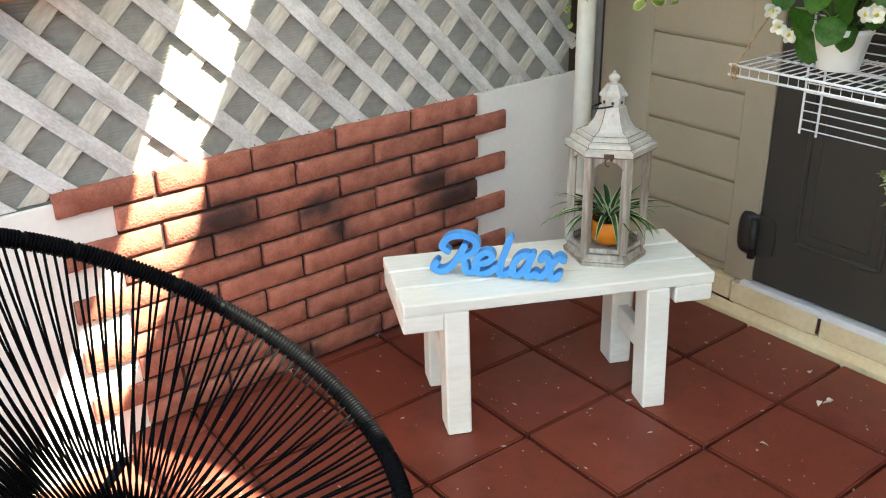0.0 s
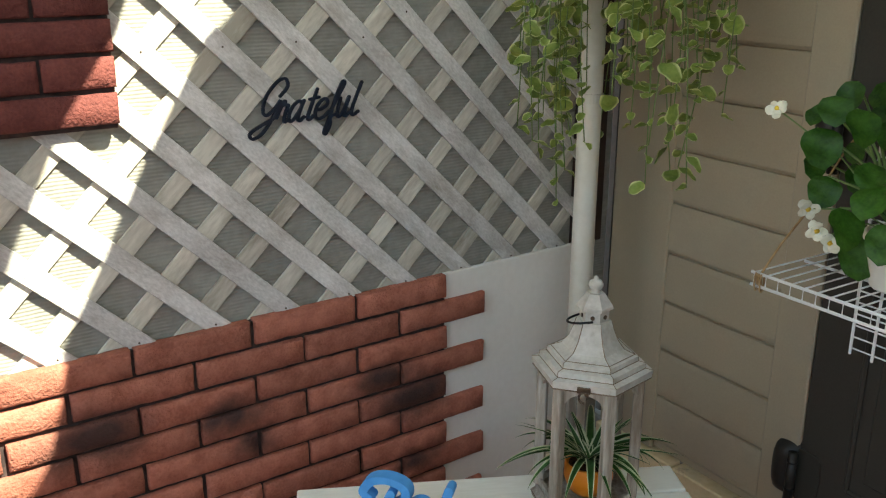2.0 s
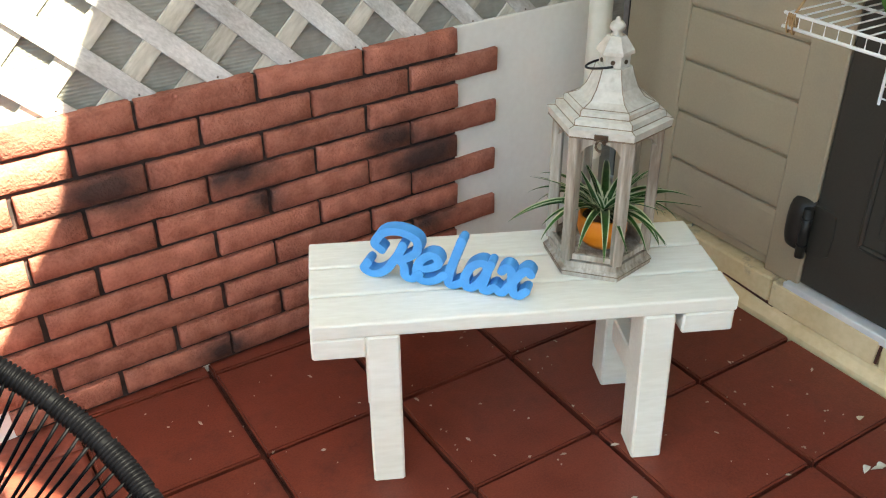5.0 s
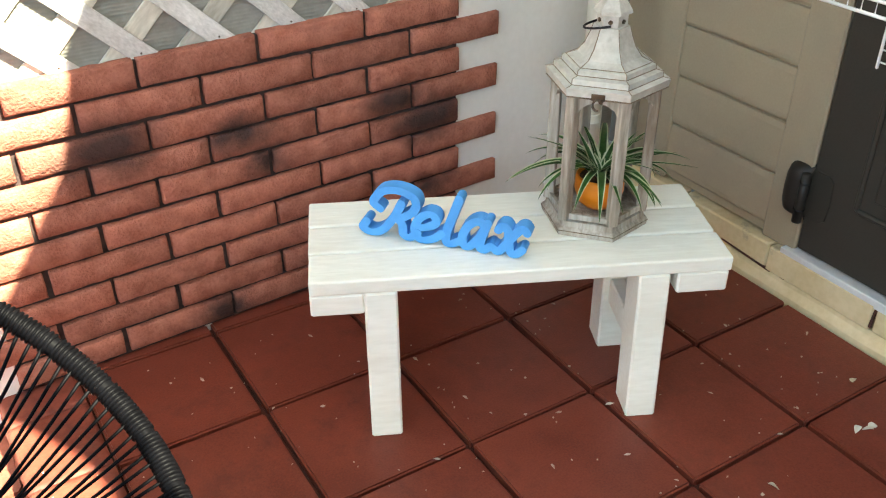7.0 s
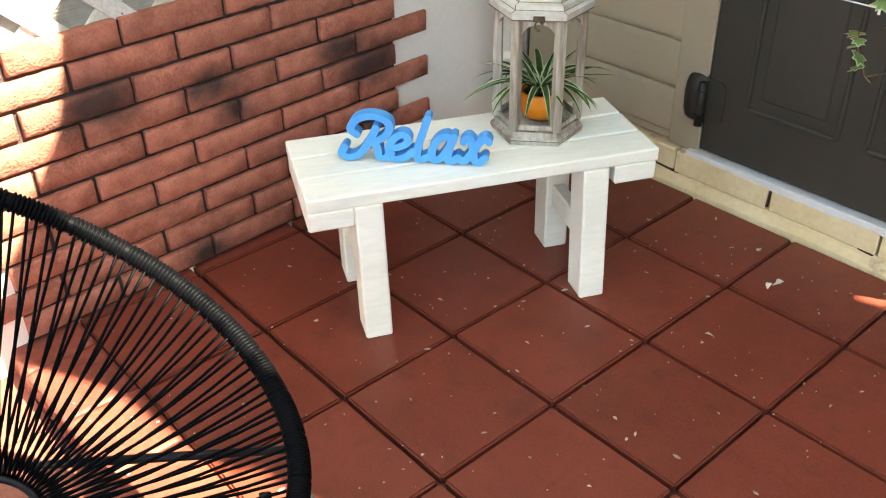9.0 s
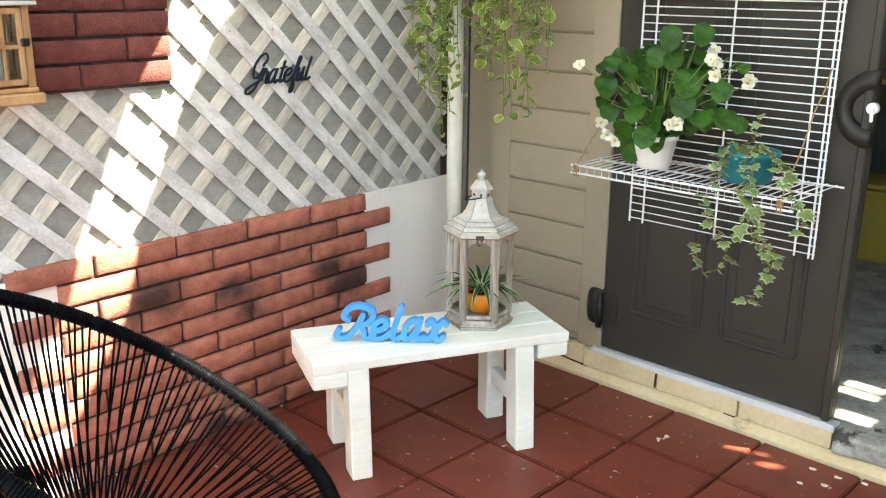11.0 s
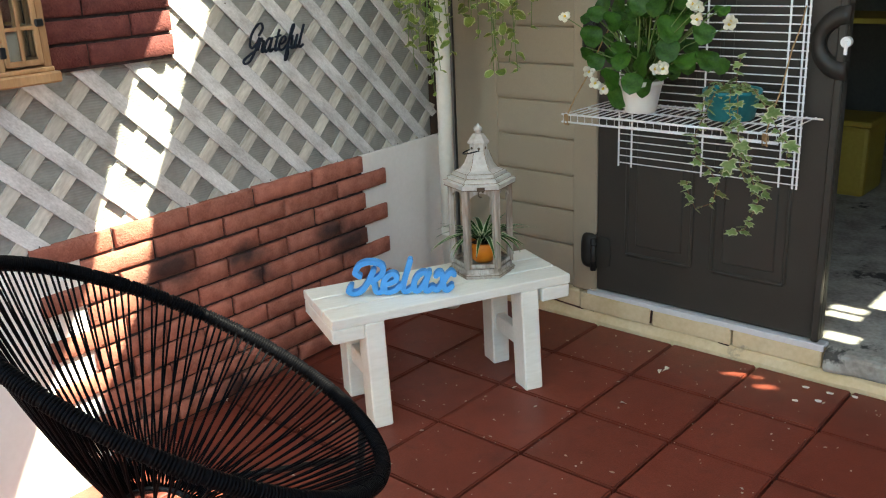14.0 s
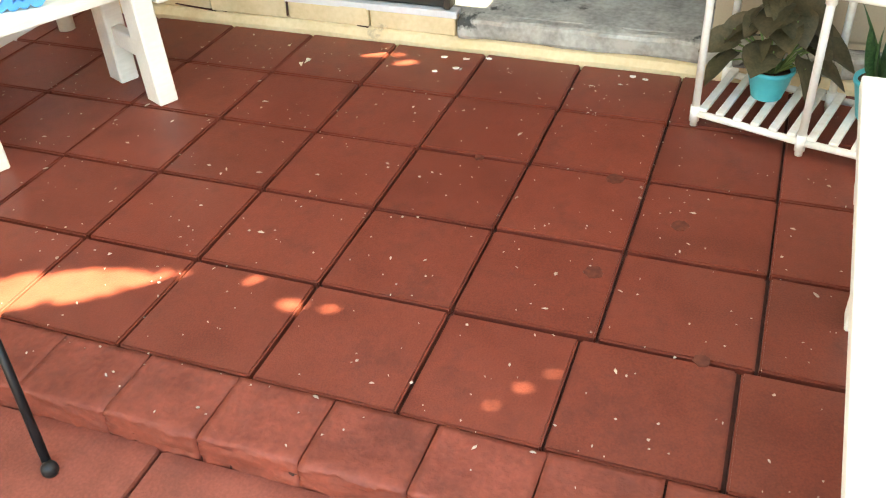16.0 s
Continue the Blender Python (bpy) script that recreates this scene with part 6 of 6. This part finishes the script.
def leafy(name, m, label, pot, potmat, leafmat, n, spread, height, size, kind, seed):
    return begonia(name, m, label, pot, potmat, "turquoise glazed pot", leafmat, n, spread, height, size, FW, 0, seed, (0, 0), kind)


leafy("coleus", pose(2.145, -0.335, Z1), "bronze-green leafy plant in a turquoise pot on the plant stand", (0.040, 0.060, 0.086, 0.013), M_TURQ, L_COLEUS, 38, 0.15, 0.20, 0.115, "heart", 51)
snake = thing("snake_plant", pose(2.09, -0.60, Z1), "snake plant in turquoise pot of bark chips on plant stand", "potted plant")
part("pot", flower_pot(0.045, 0.068, 0.11, 0.014, M_TURQ, 0.9), M_TURQ, snake, "turquoise glazed pot", True)
part("soil", lathe([(0.06, 0.10), (0.0, 0.104)], 20), M_SOIL, snake)
sn = leaf_mesh("leaf", L_SANSE, 0.22, 0.05, "blade", 0.1, 0.4)
for k in range(8):
    a = 2.4 * k
    part("leaf", sn, L_SANSE, snake).matrix_local = aim((0.02 * math.cos(a), 0.02 * math.sin(a), 0.10), (0.35 * math.cos(a), 0.35 * math.sin(a), 1), a, 0.7 + 0.06 * (k % 5))
tin = part("red_box", box((0.10, 0.15, 0.045), (0, 0, 0.0225), 0.006, segments=2), mat("faded_red_box", (0.42, 0.05, 0.07), (0.55, 0.09, 0.10), scale=18, rough=0.6))
tin.matrix_world = pose(2.13, -0.36, 0.422 + 0.0142, 0, 0, 20)
tagged(tin, "small faded red box lying on the plant stand's shelf", "box")

# ---------- long white bench by the stand ----------
bench2 = thing("bench", pose(1.09, -0.64, 0, 0, 0, -1.2), "long white-painted bench beside the plant stand", "bench")
for v in (-0.099, 0, 0.099):
    part("plank", box((1.18, 0.094, 0.030), (0, v, 0.340), 0.004, segments=2), M_BENCH, bench2)
for s in (-1, 1):
    for v in (-0.105, 0.105):
        part("leg", box((0.06, 0.085, 0.325), (s * 0.42 - 0.19, v * 0.52, 0.1625), 0.004), M_BENCH, bench2)
    part("cleat", box((0.07, 0.28, 0.04), (s * 0.42 - 0.19, 0, 0.306), 0.003), M_BENCH, bench2)

# ---------- inside the shed ----------
FL = 0.103
shelf = thing("storage_shelf", pose(4.75, 1.25, FL), "dark storage shelf with yellow-edged boards inside the shed", "shelf")
for sx in (-0.2, 0.2):
    for sy in (-0.45, 0.45):
        part("upright", box((0.035, 0.035, 1.75), (sx, sy, 0.875), 0.003), M_DARKPLASTIC, shelf)
for z in (0.80, 1.17, 1.55):
    part("board", box((0.44, 0.94, 0.028), (0, 0, z), 0.003), M_YELLOW, shelf)
bin_ = thing("storage_bin", pose(4.30, 1.21, FL), "tall yellow plastic storage bin on the shed floor", "bin")
part("body", box((0.28, 0.30, 0.34), (0, 0, 0.17), 0.02, segments=2), M_YELLOW, bin_)
part("lid", box((0.30, 0.32, 0.03), (0, 0, 0.356), 0.01, segments=2), M_YELLOW, bin_)
opot = part("plant_pot", flower_pot(0.13, 0.17, 0.24, 0.03, M_ORANGE), M_ORANGE, None, "", True)
opot.matrix_world = pose(4.7, 0.74, FL + 0.18)
tagged(opot, "large orange round pot on a dark crate inside the shed", "pot")
crate = part("crate", box((0.34, 0.34, 0.18), (0, 0, 0.09), 0.006), M_DARKPLASTIC)
crate.matrix_world = pose(4.7, 0.74, FL)
tagged(crate, "dark plastic crate on the shed floor", "crate")

# ---------- floor pieces ----------
full = box((TILE - 0.0105, TILE - 0.0070, 0.030), (0, 0, 0))
bmesh.ops.bevel(full, geom=full.edges[:], offset=0.0042, segments=2, affect='EDGES')
full = mesh_of(full, "tile", M_TILE)
cut_tiles = {}
rt = random.Random(3)
for i in range(-3, 2):
    for j in range(-12, 2):
        x0, x1 = 1.73 + i * TILE, 1.73 + (i + 1) * TILE
        y0, y1 = 1.70 + j * TILE, 1.70 + (j + 1) * TILE
        if i == -3 and j <= -7:                      # this row is laid a little off the grid
            y1 += 0.03
            y0 += 0.03
        if i == -3 and j == -6:
            y0 += 0.03
        y1 = min(y1, 2.085)
        if y1 - y0 > TILE - 0.001:
            me = full
        else:
            key = round(y1 - y0, 3)
            if key not in cut_tiles:
                b = box((TILE - 0.0105, y1 - y0 - 0.0070, 0.030), (0, 0, 0))
                bmesh.ops.bevel(b, geom=b.edges[:], offset=0.0042, segments=2, affect='EDGES')
                cut_tiles[key] = mesh_of(b, "tile", M_TILE)
            me = cut_tiles[key]
        ob = part("tile", me, M_TILE, floor)
        ob.matrix_local = pose((x0 + x1) / 2 + rt.uniform(-.001, .001), (y0 + y1) / 2 + rt.uniform(-.001, .001), -0.015 + rt.uniform(-.0015, .0015), rt.uniform(-.25, .25), rt.uniform(-.25, .25), rt.uniform(-.25, .25))


def coping_mesh(w, seed):
    """A worn coping brick: a narrow rounded, chipped front edge and a rough pitted face below."""
    b = box((0.158, w - 0.0035, 0.080), (0, 0, 0))
    bmesh.ops.subdivide_edges(b, edges=b.edges[:], cuts=13, use_grid_fill=True)
    for v in b.verts:
        x, y, z = v.co
        k = noise.noise((x * 55 + seed * 3.1, y * 55, z * 55)) + 0.6 * noise.noise((x * 130, y * 130 + seed, z * 130))
        c = noise.noise((seed * 5.3, y * 30, 2.0))
        if z > 0.03:
            v.co.z += 0.0016 * k
            if x < -0.06:
                v.co.z -= (0.004 + 0.005 * max(0, c)) * ((-x - 0.06) / 0.019) ** 2
            if abs(y) > w / 2 - 0.012:
                v.co.z -= 0.0012
        if x < -0.07:
            v.co.x += 0.006 * k + 0.003 * max(0, c) + (0.002 if z > 0.02 else 0)
    return mesh_of(b, "coping", M_COPING, True)


copings = [coping_mesh(0.2, s) for s in range(4)]
for k in range(19):
    ob = part("coping", copings[k % 4], M_COPING, floor)
    ob.matrix_local = pose(STEP_X + 0.079, 2.018 - 0.2 * k, -0.0405 + rt.uniform(-.001, .001), rt.uniform(-.3, .3), rt.uniform(-.4, .4), rt.uniform(-1.2, 1.2))

# lower pavers: large uneven pieces, a bevelled outline each
for i in range(5):
    for j in range(-7, 7):
        w, d = 0.42, 0.40
        x1 = STEP_X + 0.004 - i * w
        y0 = 0.2 + j * d + (0.2 if i % 2 else 0)
        if y0 + d > 2.06:
            d = 2.06 - y0
        if d < 0.08:
            continue
        c = 0.012
        out = [(-w / 2 + c, -d / 2), (w / 2 - c, -d / 2), (w / 2, -d / 2 + c), (w / 2, d / 2 - c), (w / 2 - c, d / 2), (-w / 2 + c, d / 2), (-w / 2, d / 2 - c), (-w / 2, -d / 2 + c)]
        g_ = 0.003
        b = bmesh.new()
        low = [b.verts.new((x * (1 - g_ / w * 2) + rt.uniform(-.004, .004), y * (1 - g_ / d * 2) + rt.uniform(-.004, .004), -0.02)) for x, y in out]
        top = [b.verts.new((v.co.x * 0.99, v.co.y * 0.99, 0.0)) for v in low]
        mid = [b.verts.new((v.co.x, v.co.y, -0.006)) for v in low]
        for k in range(8):
            q = (k + 1) % 8
            b.faces.new((low[k], low[q], mid[q], mid[k]))
            b.faces.new((mid[k], mid[q], top[q], top[k]))
        b.faces.new(top)
        b.faces.new(low[::-1])
        ob = part("paver", b, M_PAVER, lower)
        ob.matrix_local = pose(x1 - w / 2, y0 + d / 2, LOW + rt.uniform(-.003, .001), rt.uniform(-.5, .5), rt.uniform(-.5, .5), 0)

# dry petals and crumbs on the tiles
bm = bmesh.new()
for k in range(760):
    x, y = rt.uniform(0.70, 2.28), rt.uniform(-0.9, 1.95)
    s = rt.choice((0.0009, 0.001, 0.0012, 0.0015, 0.002, 0.0028)) * rt.uniform(0.8, 1.35)
    L = s * rt.choice((1, 1.5, 2.5))
    m = pose(x, y, 0.0025, rt.uniform(-8, 8), rt.uniform(-8, 8), rt.uniform(0, 360))
    v = [bm.verts.new(m @ Vector(p)) for p in ((-L, -s * .5, 0), (0, -s, .0006), (L, 0, 0), (0, s, .0012), (-L * .7, s * .6, .0003))]
    w = [bm.verts.new(q.co - Vector((0, 0, 0.0012))) for q in v]
    bm.faces.new(v)
    bm.faces.new(w[::-1])
    for i in range(5):
        bm.faces.new((v[i], w[i], w[(i + 1) % 5], v[(i + 1) % 5]))
litter = part("litter", bm, M_FLECK)
tagged(litter, "tiny dry petals and crumbs scattered on the red tiles", "litter", "", "stuff")
for x, y in ((2.120, 1.024), (2.108, 1.034), (2.124, 1.012), (1.835, 1.024), (2.206, 1.126)):
    bm = leaf_mesh("petal", F_WHITE, 0.022, 0.014, "oval", 0.3, 0.5)
    pt = part("petal", bm, F_WHITE)
    pt.matrix_world = aim((x, y, 0.006), (rt.uniform(-1, 1), rt.uniform(-1, 1), 0.1), rt.uniform(-.5, .5), 1)
    tagged(pt, "crumpled white fallen petal lying on the tiles", "petal", "fallen petals")
# flat flakes of white paint below the doorway, and round stains on the tiles
for k, (x, y) in enumerate(((2.265, 0.62), (2.164, 0.614), (2.27, 0.55), (2.20, 0.56), (2.29, 0.48), (2.27, 0.0), (2.28, 0.04))):
    bm = bmesh.new()
    n = 9
    a = rt.uniform(0.006, 0.014)
    ring = [(x + a * 0.6 * math.cos(2 * math.pi * q / n) * rt.uniform(.5, 1.2), y + a * math.sin(2 * math.pi * q / n) * rt.uniform(.5, 1.2)) for q in range(n)]
    top = [bm.verts.new((u, v, 0.0030)) for u, v in ring]
    low = [bm.verts.new((u, v, 0.0008)) for u, v in ring]
    bm.faces.new(top)
    bm.faces.new(low[::-1])
    for q in range(n):
        bm.faces.new((top[q], low[q], low[(q + 1) % n], top[(q + 1) % n]))
    part("paint_flake", bm, M_WHITEPANEL, floor, "chalky white paint flake")
M_STAIN = mat("dark_water_stain", (0.085, 0.024, 0.015), (0.145, 0.040, 0.024), scale=60, rough=0.5, world_space=True)
for x, y, r in ((1.56, -0.20, 0.020), (1.715, -0.02, 0.022), (1.335, -0.05, 0.021), (1.72, 0.33, 0.012), (1.13, -0.30, 0.016)):
    bm = bmesh.new()
    n = 22
    ring = [(x + r * math.cos(2 * math.pi * q / n) * rt.uniform(.85, 1.1), y + r * math.sin(2 * math.pi * q / n) * rt.uniform(.85, 1.1)) for q in range(n)]
    top = [bm.verts.new((u, v, 0.0022)) for u, v in ring]
    low = [bm.verts.new((u, v, -0.001)) for u, v in ring]
    bm.faces.new(top)
    bm.faces.new(low[::-1])
    for q in range(n):
        bm.faces.new((top[q], low[q], low[(q + 1) % n], top[(q + 1) % n]))
    part("stain", bm, M_STAIN, floor, "dark round water stain")
